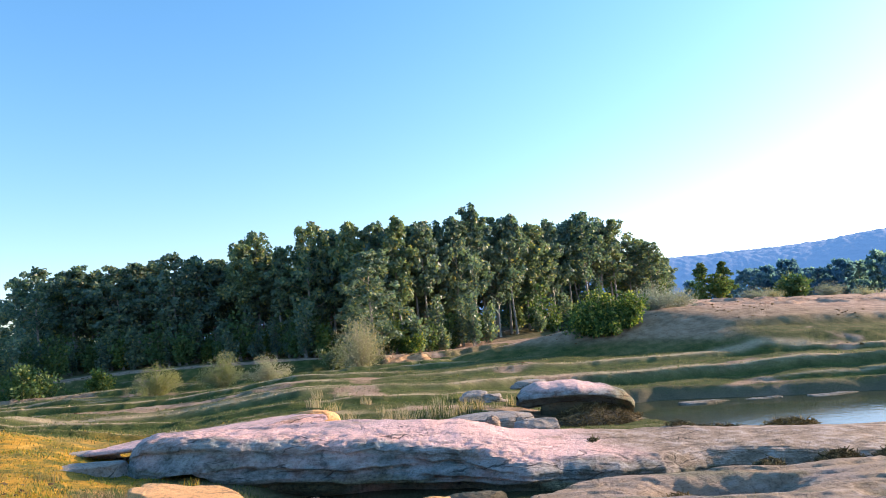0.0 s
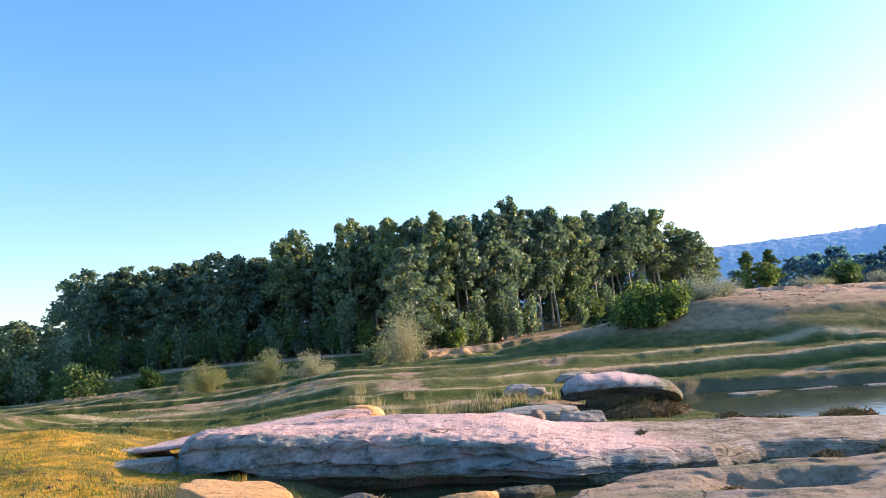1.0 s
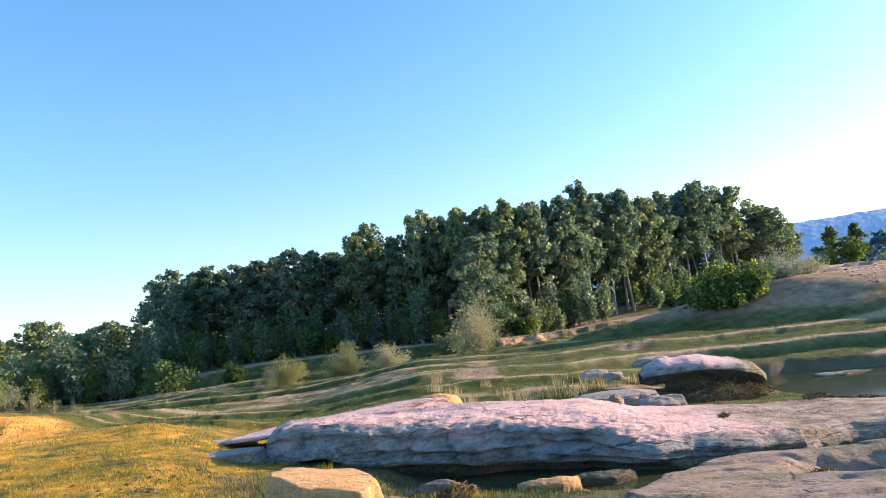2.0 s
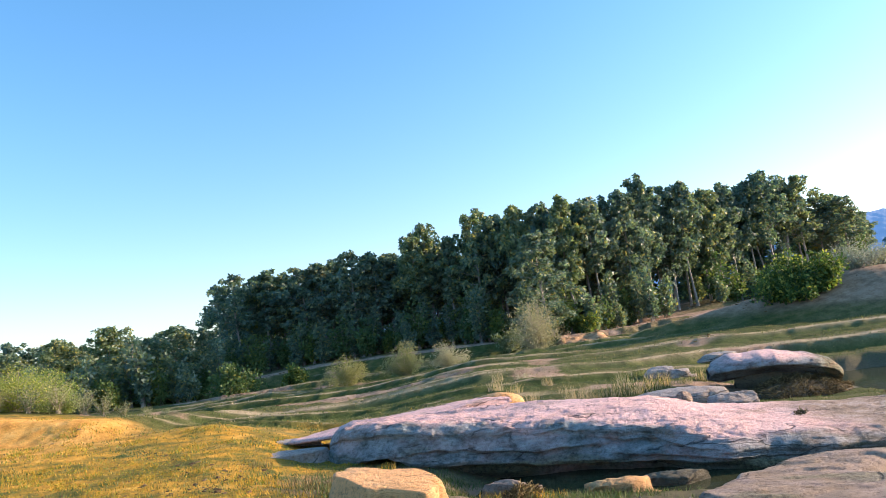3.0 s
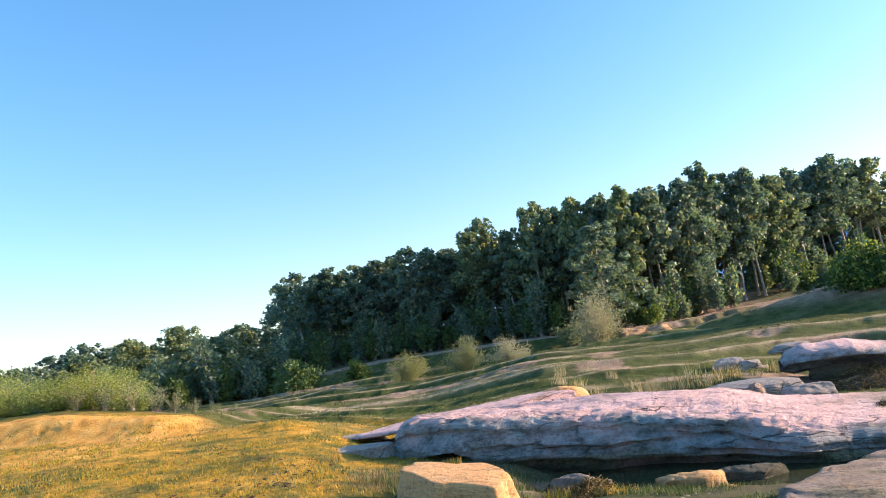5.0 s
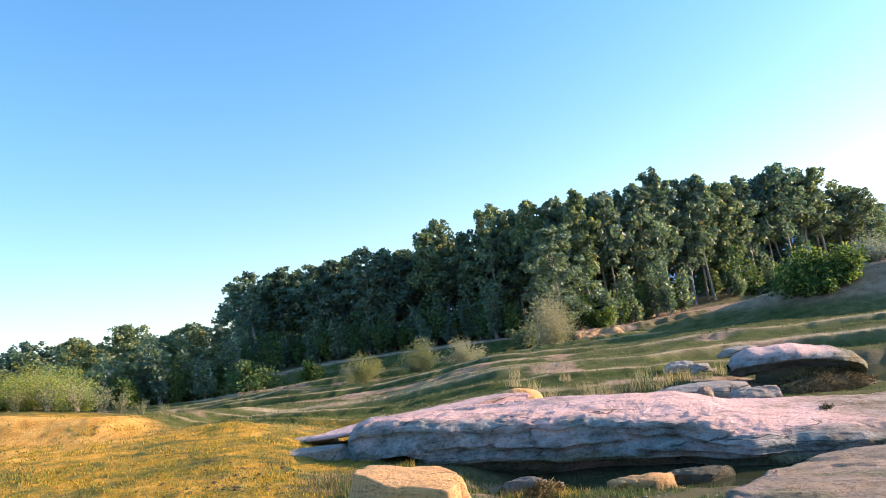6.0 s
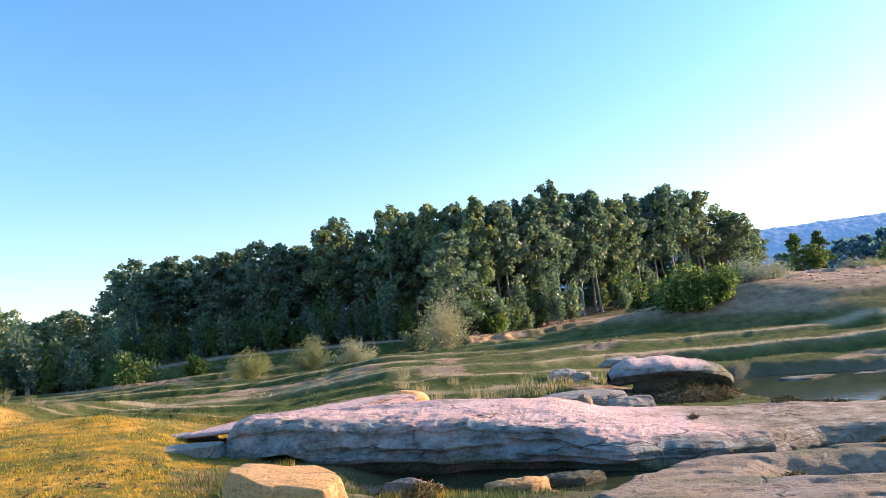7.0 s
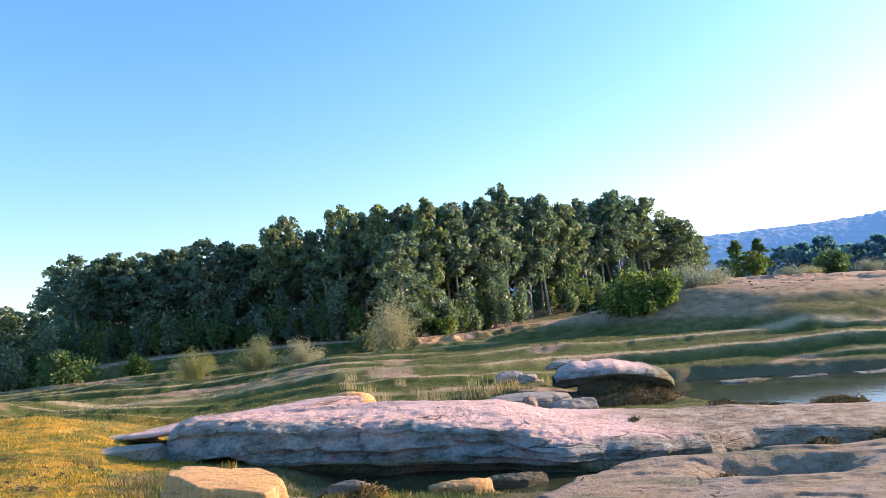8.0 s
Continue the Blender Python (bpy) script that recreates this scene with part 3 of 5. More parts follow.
def build_long_rock():
    """A long sandstone outcrop: an undercut face towards the channel, a lip, a broad top."""
    # station x, foot of the face y, lip height, top height, breadth to the ridge
    st = [(-5.2, 12.2, 0.05, 0.15, 0.5), (-5.05, 11.7, 0.46, 0.50, 0.7), (-4.75, 11.42, 0.62, 0.63, 1.0), (-3.6, 11.25, 0.67, 0.66, 1.35), (-2.8, 11.2, 0.61, 0.66, 1.6), (-1.8, 11.12, 0.54, 0.67, 1.75),
          (-0.9, 11.1, 0.51, 0.65, 1.85), (0.2, 10.95, 0.45, 0.60, 2.3), (0.7, 10.65, 0.38, 0.51, 2.55), (1.1, 10.48, 0.31, 0.43, 2.7), (1.45, 10.55, 0.29, 0.40, 2.75), (2.0, 10.62, 0.30, 0.39, 2.7), (3.1, 10.85, 0.32, 0.36, 2.3),
          (3.95, 11.2, 0.33, 0.36, 2.0), (4.75, 11.0, 0.32, 0.35, 2.1), (6.3, 10.65, 0.31, 0.34, 2.5), (9.0, 10.75, 0.28, 0.31, 2.7), (12.5, 12.5, 0.0, 0.02, 0.8)]
    cols = list(zip(*st))
    nu, nv = 620, 120
    xs = np.linspace(st[0][0], st[-1][0], nu)
    y0, lip, top, wide = (np.interp(xs, cols[0], c) for c in cols[1:])
    y0 = y0 + 0.14 * fbm(xs * 0.75, xs * 0, 61) + 0.07 * fbm(xs * 2.6, xs * 0, 62)
    lip = lip * (1 + 0.08 * fbm(xs * 1.3, xs * 0, 63))
    shelf = smooth(1.1, 1.7, xs)
    hole = np.exp(-((xs + 4.05) / 0.36) ** 2)
    cut = 0.10 + 0.16 * smooth(-0.3, 0.3, fbm(xs * 0.6, xs * 0, 64)) + 0.55 * hole - 0.22 * shelf
    gap = 0.05 + 0.05 * fbm(xs * 1.1, xs * 0, 65) + 0.16 * hole - 0.05 * shelf
    one = np.ones_like(xs)
    depth = np.stack([cut + 0.6, cut + 0.25, cut, 0.02 + 0.25 * hole, 0.0 * one + 0.04 * hole, 0.03 * one, 0.08 + 0.03 * shelf, 0.15 + 0.08 * shelf, 0.26 + 0.1 * shelf, 0.46 * one, 0.6 * np.minimum(wide, 1.35), np.minimum(0.9 * wide, 1.3), 0.5 * (np.minimum(0.9 * wide, 1.3) + wide), wide, wide + 0.30, wide + 0.55])
    up = np.stack([-0.35 * one, -0.3 * one, gap - 0.06, gap, gap + 0.05, 0.36 * lip, 0.62 * lip, 0.86 * lip, lip, lip + 0.30 * (top - lip), lip + 0.62 * (top - lip), top - 0.01,
                   top + 0.015, top - 0.03, top - 0.16, -0.3 * one])
    k = np.linspace(0, 1, len(depth))
    v = np.linspace(0, 1, nv)
    D = np.stack([np.interp(v, k, depth[:, i]) for i in range(nu)])
    Z = np.stack([np.interp(v, k, up[:, i]) for i in range(nu)])
    # beds that overhang one another along the face, opening and closing
    rel = Z / np.maximum(lip, 0.1)[:, None]
    for c, deep, sd in ((0.86, 0.06, 161), (0.66, 0.11, 162), (0.46, 0.12, 163), (0.28, 0.10, 164)):
        mid = (c + 0.20 * fbm(xs * 0.55, xs * 0, sd) + 0.04 * fbm(xs * 3.2, xs * 0, sd + 10))[:, None]
        wide_at = smooth(-0.12, 0.22, fbm(xs * 0.7 + 9, xs * 0, sd + 20)) * (1 - 0.7 * shelf)
        D = D + (deep * wide_at)[:, None] * (smooth(mid, mid - 0.05, rel) - smooth(mid - 0.06, mid - 0.34, rel)) * (v < 0.55)[None]
    # blocks that have split off along upright joints
    joint = vnoise(np.round(xs * 0.8 + 0.5 * fbm(xs * 0.5, xs * 0, 171)), xs * 0 + 0.5, 172)
    D = D + (0.05 * joint)[:, None] * (v < 0.55)[None] * smooth(0.1, 0.5, rel) * smooth(1.1, 0.8, rel)
    verts = np.stack([np.repeat(xs[:, None], nv, 1), y0[:, None] + D, Z], -1).reshape(-1, 3)
    verts = roughen(verts, 0.05, 1.2, 0.05, 3, 0.16)
    ridged = 0.5 - np.abs(vnoise3(verts * np.array([1.1, 1.6, 2.4]), 88))
    verts[:, 1] -= 0.07 * ridged * smooth(0.05, 0.2, verts[:, 2]) * smooth(0.62, 0.5, np.tile(v, nu))
    # fine waves and pits that the water wore into the top
    by = (verts[:, 1].reshape(nu, nv) - y0[:, None]).ravel()
    rim = np.exp(-((by - 0.5) / 0.4) ** 2)
    n = (0.020 + 0.03 * rim) * (0.4 - 2 * np.abs(fbm(verts[:, 0] * 1.2, verts[:, 1] * 3.0, 66))) + (0.012 + 0.03 * rim) * (0.4 - 2 * np.abs(fbm(verts[:, 0] * 4, verts[:, 1] * 9, 67)))
    scarps = (verts[:, 1] * 0.9 + verts[:, 0] * 0.10 + 0.5 * fbm(verts[:, 0] * 0.7, verts[:, 1] * 0.9, 68)) % 0.62
    n = n + 0.022 * (smooth(0.0, 0.07, scarps) - scarps / 0.62)
    verts[:, 2] += n * smooth(0.1, 0.3, verts[:, 2]) * (1 - 0.7 * np.repeat(shelf, nv))
    verts[:, 2] += lift(verts[:, 0], verts[:, 1])
    # silt and wet stains take over where the shelf dips towards the pool
    wx, wy = verts[:, 0], verts[:, 1] - np.repeat(y0, nv)
    worn = smooth(2.0, 3.3, wx + 0.5 * wy - 0.5 + 0.8 * fbm(wx * 0.9, wy * 1.6, 69)) * 0.95
    worn = np.maximum(worn, 0.5 * smooth(1.0, 2.4, wx) * smooth(0.9, 0.3, wy) * smooth(-0.35, 0.1, fbm(wx * 0.9 + 3, wy * 2.0, 70)))
    down = verts[:, 2] - lift(verts[:, 0], verts[:, 1])
    mossy = smooth(0.10, 0.02, down + 0.12 * fbm(wx * 1.4, down * 4, 73)) * smooth(0.5, 0.1, wy) * 0.8
    mossy = np.maximum(mossy, 0.6 * smooth(0.25, 0.45, fbm(wx * 1.1, down * 9 + wy, 74)) * smooth(0.15, 0.0, wy))
    # shade painted as dark grey on the flank, fading out towards the top
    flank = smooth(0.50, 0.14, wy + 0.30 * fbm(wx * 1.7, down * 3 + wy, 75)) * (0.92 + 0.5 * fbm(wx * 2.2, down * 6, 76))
    top = new("rock_ledge")
    top.location = (0, 12, 0)
    grid = (verts - np.array([0, 12, 0])).reshape(nu, nv, 3)
    cutat = int(np.searchsorted(xs, 1.45))
    for name, a, b, shift in (("main_block", 0, cutat + 4, 0.0), ("lower_shelf", cutat - 4, nu, -0.02)):
        g = grid[a:b] + np.array([0, 0.02 if shift else 0, shift])
        j, i = np.meshgrid(np.arange(b - a - 1), np.arange(nv - 1), indexing="ij")
        faces = np.stack([j * nv + i, (j + 1) * nv + i, (j + 1) * nv + i + 1, j * nv + i + 1], -1).reshape(-1, 4)
        me = mesh_from(name, g.reshape(-1, 3), faces, [M_STONE])
        at = me.attributes.new("worn", "FLOAT", "POINT")
        at.data.foreach_set("value", np.ascontiguousarray(worn.reshape(nu, nv)[a:b].reshape(-1), dtype=np.float32))
        at = me.attributes.new("flank_shade", "FLOAT", "POINT")
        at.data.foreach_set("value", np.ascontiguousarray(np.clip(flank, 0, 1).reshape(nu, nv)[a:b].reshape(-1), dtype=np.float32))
        at = me.attributes.new("moss", "FLOAT", "POINT")
        at.data.foreach_set("value", np.ascontiguousarray(mossy.reshape(nu, nv)[a:b].reshape(-1), dtype=np.float32))
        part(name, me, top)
    return tagged(top, "long pale pinkish sandstone ledge with an undercut face", "rock")


build_long_rock()


def build_slab(name, x, y, z0, length, breadth, thick, turn, label, mat=None, seed=1, square=3.0, dome=0.35, tilt=0.0, rise=0.0, rough=0.05, under=0.0, res=72, rings=30, tipped=0.0, facets=9):
    """A worn stone: squarish outline, flat to domed top, steep ragged sides, sunk foot."""
    t = np.arange(res) * 2 * math.pi / res
    c, s = np.cos(t), np.sin(t)
    edge = (np.abs(c) ** square + np.abs(s) ** square) ** (-1 / square)
    edge = edge * (1 + 0.40 * fbm(c * 1.1 + seed * 7, s * 1.1, seed) + 0.10 * fbm(c * 4 + seed, s * 4, seed + 9))
    k = np.linspace(0, 1, rings + 1)[1:]
    a, b = np.clip(k / 0.66, 0, 1), np.clip((k - 0.66) / 0.34, 0, 1)
    rr = 0.95 * a + 0.05 * np.sin(b * math.pi * 0.5) - under * np.clip(b - 0.2, 0, 1)
    zz = np.where(k < 0.66, 1 - dome * a ** 2.4, (1 - dome) * (1 - b) - 0.45 * b)
    X = (rr[:, None] * edge * c * length / 2).ravel()
    Y = (rr[:, None] * edge * s * breadth / 2).ravel()
    Z = np.repeat(zz * thick, res)
    verts = np.concatenate([[(0, 0, thick)], np.stack([X, Y, Z], -1)])
    verts[:, 2] += (tilt * verts[:, 0] / length + rise * verts[:, 1] / breadth) * smooth(-0.1, 0.1, verts[:, 2])
    chip = np.random.default_rng(seed)
    for k in range(facets):
        w, up = chip.uniform(0, 2 * math.pi), chip.uniform(0.0, 0.7)
        nrm = np.array([math.cos(w) * math.cos(up), math.sin(w) * math.cos(up), math.sin(up)])
        reach = math.hypot(math.cos(w) * length / 2, math.sin(w) * breadth / 2) * math.cos(up) + thick * math.sin(up)
        over = np.clip(verts @ nrm - reach * chip.uniform(0.66, 0.9), 0, None)
        verts = verts - over[:, None] * nrm * (verts[:, 2:] > 0)
    verts = roughen(verts + np.array([seed * 3.7, seed * 1.3, 0]), rough, 1.6 / max(0.3, min(length, breadth)), rough * 0.7, seed) - np.array([seed * 3.7, seed * 1.3, 0])
    ring = np.arange(res)
    nxt = (ring + 1) % res
    faces = [np.stack([0 * ring, 1 + ring, 1 + nxt, 1 + nxt], -1)[:, :4]]
    quads = np.concatenate([np.stack([1 + r * res + ring, 1 + (r + 1) * res + ring, 1 + (r + 1) * res + nxt, 1 + r * res + nxt], -1) for r in range(rings - 1)])
    me = bpy.data.meshes.new(name)
    me.from_pydata(verts.tolist(), [], [tuple(f[:3]) for f in faces[0].tolist()] + quads.tolist())
    me.materials.append(mat or M_STONE)
    me.polygons.foreach_set("use_smooth", [True] * len(me.polygons))
    ob = new(name, me)
    ob.matrix_world = pose(x, y, z0 + lift(x, y), 0, math.degrees(0.0454) * tipped, turn)
    return tagged(ob, label, "rock")


def build_near_slab():
    """A broad worn slab: a crest towards the channel and a shaded hollow on the near side."""
    back = polyline((0.1, 0.9, 1.5, 2.3, 4, 5, 6, 10), (8.3, 8.95, 9.45, 9.7, 10.0, 10.2, 10.3, 10.7))
    nx, ny = 420, 190
    X, Y = np.meshgrid(np.linspace(0.1, 10.5, nx), np.linspace(6.6, 11.0, ny))
    wx = X + 0.25 * fbm(X * 0.9, Y * 0.9, 131)
    behind = Y - back(wx) + 0.12 * fbm(X * 1.6, Y * 1.6, 132)
    dip = np.hypot((wx - 3.2 - 0.5 * (Y - 9)) / 1.05, (Y - 9.02) / 0.44) + 0.25 * fbm(X * 1.4, Y * 1.8, 133)
    small = np.hypot((wx - 5.3) / 0.7, (Y - 8.5) / 0.3) + 0.3 * fbm(X * 1.6, Y * 1.9, 143)
    bed = fbm(X * 0.5 + 3, Y * 2.0, 135)
    Z = 0.35 - 0.24 * smooth(1.3, 0.4, dip) - 0.13 * smooth(1.2, 0.5, small) + 0.05 * bed
    Z = Z + 0.045 * (0.22 - np.abs(fbm(X * 0.7 + 0.3 * Y, Y * 3.4, 136))) + 0.02 * (0.2 - np.abs(fbm(X * 2.6, Y * 9, 137)))
    # thin beds that end in low ragged steps
    layer = Y * 1.0 - X * 0.12 + 0.5 * fbm(X * 0.8, Y * 0.8, 138)
    Z = Z + 0.034 * (smooth(0.0, 0.07, layer % 0.55) - (layer % 0.55) / 0.55)
    end = smooth(0.15, 0.5, X - 0.55 * (Y - 8.0) * (Y > 8.0) + 0.15 * fbm(Y * 2, Y * 0, 139))
    Z = Z * end - 0.25 * (1 - end)
    Z = Z * smooth(0.12, -0.16, behind) - 0.3 * smooth(-0.1, 0.2, behind)
    Z = Z + lift(X, Y)
    verts = np.stack([X - 4, Y - 9, Z], -1).reshape(-1, 3)
    j, i = np.meshgrid(np.arange(ny - 1), np.arange(nx - 1), indexing="ij")
    faces = np.stack([j * nx + i, j * nx + i + 1, (j + 1) * nx + i + 1, (j + 1) * nx + i], -1).reshape(-1, 4)
    me = mesh_from("rock_slab", verts, faces, [M_WORN])
    patch = fbm(X * 1.5, Y * 3.0, 144)
    mossy = np.maximum(smooth(0.95, 0.5, dip) * smooth(-0.25, 0.1, patch), 0.8 * smooth(1.0, 0.5, small) * smooth(-0.1, 0.2, patch))
    mossy = np.maximum(mossy, 0.9 * smooth(-0.06, 0.06, behind))
    mossy = np.maximum(mossy, 0.65 * smooth(0.12, 0.36, fbm(X * 0.9 + 5, Y * 2.6, 145)))
    at = me.attributes.new("moss", "FLOAT", "POINT")
    at.data.foreach_set("value", np.ascontiguousarray(mossy.reshape(-1), dtype=np.float32))
    ochre = 0.85 * smooth(0.02, 0.25, fbm(X * 0.8 + 2, Y * 1.6, 146) + 0.3 * fbm(X * 4, Y * 5, 147)) * smooth(1.5, 5, X)
    at = me.attributes.new("worn", "FLOAT", "POINT")
    at.data.foreach_set("value", np.ascontiguousarray(ochre.reshape(-1), dtype=np.float32))
    ob = new("rock_slab", me)
    ob.location = (4, 9, 0)
    return tagged(ob, "broad worn pinkish sandstone slab with a shaded hollow", "rock")


build_near_slab()
# added filler, coloured dark to stand for the shade in the gap
build_slab("rock_slab", -4.5, 14.1, -0.1, 2.6, 0.9, 0.44, 9, "added dark slab that fills the shaded gap under the tilted slab", M_MOSS_SHADE, seed=27, dome=0.1)
build_slab("rock_slab", -4.0, 13.85, 0.34, 4.3, 1.5, 0.17, 9, "thin tilted sandstone slab with a dark gap below", seed=4, square=5.0, dome=0.10, tilt=0.26, under=0.55, res=120, facets=3)
build_slab("rock", -2.65, 14.7, 0.20, 1.3, 0.7, 0.46, 8, "small yellowish sunlit stone", M_OCHRE, seed=5, dome=0.5)


def build_boulder():
    """A long flat boulder: blunt and overhanging at one end, running out in a low tip at the other."""
    nu, nv = 150, 72
    u = np.linspace(0, 1, nu)
    xs = 1.62 + 2.66 * u
    top = np.interp(u, (0, 0.04, 0.15, 0.35, 0.55, 0.75, 0.9, 1), (0.42, 0.54, 0.66, 0.74, 0.73, 0.65, 0.50, 0.26)) + 0.04 * fbm(u * 6, u * 0, 181)
    low = np.interp(u, (0, 0.1, 0.3, 0.5, 0.7, 0.9, 1), (0.20, 0.14, 0.20, 0.24, 0.20, 0.08, -0.05)) + 0.03 * fbm(u * 5, u * 0, 182)
    half = np.interp(u, (0, 0.05, 0.2, 0.5, 0.8, 0.95, 1), (0.30, 0.50, 0.70, 0.80, 0.66, 0.42, 0.16))
    w = np.arange(nv) * 2 * math.pi / nv
    c, q = np.cos(w), np.sin(w)
    cy, cz = np.sign(c) * np.abs(c) ** 0.75, np.sign(q) * np.abs(q) ** 0.9
    # the front overhangs: the widest line lies high
    Y = 17.35 + half[:, None] * (cy + 0.8 * (cz < 0.1) * (cy < 0) * np.abs(cz - 0.1) ** 0.6)
    rise = 0.35 * (top - low)
    Z = np.where(cz > 0, (low + 0.55 * (top - low))[:, None] + (0.45 * (top - low))[:, None] * cz, (low + 0.55 * (top - low))[:, None] + (0.55 * (top - low))[:, None] * cz) + rise[:, None] * 0.10 * cy
    verts = np.stack([np.repeat(xs[:, None], nv, 1), Y, Z], -1).reshape(-1, 3)
    verts = roughen(verts, 0.05, 1.6, 0.07, 29, 0.25)
    verts[:, 2] += lift(verts[:, 0], verts[:, 1])
    base = np.array([3.0, 17.3, lift(3.0, 17.3) + 0.2])
    j, i = np.meshgrid(np.arange(nu - 1), np.arange(nv), indexing="ij")
    i2 = (i + 1) % nv
    faces = np.stack([j * nv + i, j * nv + i2, (j + 1) * nv + i2, (j + 1) * nv + i], -1).reshape(-1, 4)
    me = mesh_from("boulder", verts - base, faces, [M_STONE])
    tip = smooth(3.5, 4.1, verts[:, 0] + 0.3 * fbm(verts[:, 0] * 3, verts[:, 1] * 3, 183)) * smooth(17.6, 17.1, verts[:, 1])
    # painted shade: grey over the sides, leaving only the top pink
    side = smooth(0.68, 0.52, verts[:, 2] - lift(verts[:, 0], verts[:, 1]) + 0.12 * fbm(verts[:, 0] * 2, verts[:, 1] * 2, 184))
    at = me.attributes.new("flank_shade", "FLOAT", "POINT")
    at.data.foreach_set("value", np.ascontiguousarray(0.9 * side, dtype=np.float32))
    at = me.attributes.new("moss", "FLOAT", "POINT")
    at.data.foreach_set("value", np.ascontiguousarray(tip, dtype=np.float32))
    ob = new("boulder", me)
    ob.location = base
    return tagged(ob, "long flat grey boulder, undercut, with a mossy tip", "rock")


build_boulder()
# added foot stone, coloured dark so that the undercut looks shaded
build_slab("boulder", 2.85, 17.75, -0.25, 1.9, 0.8, 0.62, 2, "added foot stone, painted dark for the shade under the boulder", M_MOSS_SHADE, seed=26, dome=0.15, rough=0.09, facets=2)
build_slab("rock_slab", 0.85, 16.0, 0.05, 2.1, 0.9, 0.22, 4, "low grey stone slab in the reeds", M_GREY, seed=7, dome=0.4, facets=3)
build_slab("rock_slab", 1.65, 14.6, 0.05, 1.15, 0.6, 0.30, 6, "flat pale stone beside the long ledge", M_GREY, seed=8, dome=0.25)
build_slab("rock", 0.85, 14.5, 0.15, 0.32, 0.3, 0.30, 20, "small upright greyish pink stone", M_WORN, seed=9)
build_slab("rock_slab", -5.9, 11.75, 0.0, 2.3, 0.9, 0.30, 6, "low grey slab at the edge of the meadow", M_GREY, seed=10, square=5.0, dome=0.08, rough=0.06, res=120, facets=7)
build_slab("rock_slab", -6.9, 13.4, 0.0, 2.4, 0.9, 0.18, 8, "low pale slab half sunk in the meadow", M_GREY, seed=16, dome=0.15)
build_slab("boulder", -2.82, 8.05, 0.08, 1.55, 0.95, 0.62, -9, "squared ochre block of stone in the grass", M_OCHRE, seed=11, square=9, dome=0.04, tilt=-0.16, rough=0.025, res=120, facets=5)
build_slab("rock", 0.32, 10.3, -0.12, 0.95, 0.4, 0.15, 5, "low dark mossy stone in the channel", M_MOSS_SHADE, seed=12, dome=0.3)
build_slab("rock", -1.75, 9.9, -0.06, 0.95, 0.32, 0.16, -22, "thin reddish stone at the channel edge", M_WORN, seed=13, dome=0.3)
build_slab("rock", -0.4, 9.75, -0.06, 0.95, 0.42, 0.18, 5, "low ochre stone at the channel edge", M_OCHRE, seed=14, dome=0.3)
build_slab("rock", 0.7, 19.1, 0.15, 0.9, 0.5, 0.22, 0, "pale worn stone behind the reeds", M_GREY, seed=17)
build_slab("rock", 1.15, 19.0, 0.15, 0.6, 0.4, 0.18, 30, "pale worn stone behind the reeds", M_GREY, seed=18)
build_slab("rock_slab", 2.35, 21.5, 0.24, 1.1, 0.7, 0.12, 5, "flat whitish stone on the grassy bank", M_GREY, seed=19)
build_slab("rock_slab", 6.7, 19.9, -0.31, 1.7, 0.8, 0.16, 4, "flat pinkish stone at the pool edge", M_GREY, seed=20)
build_slab("rock_slab", 8.3, 19.8, -0.25, 1.3, 0.6, 0.14, -4, "flat grey stone at the pool edge", M_GREY, seed=21)
build_slab("rock_slab", 10.0, 19.5, -0.16, 2.0, 0.6, 0.14, 2, "flat grey stone at the pool edge", M_GREY, seed=22)
build_slab("rock", -12.3, 22.2, -0.45, 1.3, 0.6, 0.16, 5, "pale stone on the stream flat", M_GREY, seed=23)
build_slab("rock", -7.1, 30.2, -0.15, 1.1, 0.7, 0.35, 15, "pale broken stone below the bank", M_GREY, seed=24)
build_slab("rock", -12.0, 29.8, -0.60, 1.3, 0.7, 0.35, 25, "pale broken stone below the bank", M_GREY, seed=25)

# ---- trees ----
def tubes(lines, sides=6):
    """Tapered limbs: each line is a list of (point, radius)."""
    verts, faces = [], []
    for line in lines:
        base = len(verts)
        for n, (p, r) in enumerate(line):
            q = Vector(line[min(n + 1, len(line) - 1)][0]) - Vector(line[max(n - 1, 0)][0])
            q = q.normalized() if q.length > 1e-6 else Vector((0, 0, 1))
            s = q.orthogonal().normalized()
            t = q.cross(s)
            for a in range(sides):
                w = 2 * math.pi * a / sides
                verts.append(tuple(Vector(p) + (s * math.cos(w) + t * math.sin(w)) * r))
        for n in range(len(line) - 1):
            for a in range(sides):
                b = (a + 1) % sides
                faces.append((base + n * sides + a, base + n * sides + b, base + (n + 1) * sides + b, base + (n + 1) * sides + a))
    return verts, faces


def leaves(rng, centres, radii, per, size, flat=0.8, droop=0.3):
    """Rhombic leaves scattered loosely in clumps."""
    c = np.repeat(np.asarray(centres), per, 0)
    r = np.repeat(np.asarray(radii), per)
    n = len(c)
    d = rng.normal(size=(n, 3))
    d /= np.linalg.norm(d, axis=1)[:, None]
    rad = r * rng.uniform(0.35, 1.0, n) ** 0.6
    p = c + d * rad[:, None] * np.array([1, 1, flat])
    axis = d * 0.7 + rng.normal(size=(n, 3)) * 0.7
    axis[:, 2] -= droop
    return leaf_quads(rng, p, axis, rng.normal(size=(n, 3)), size)


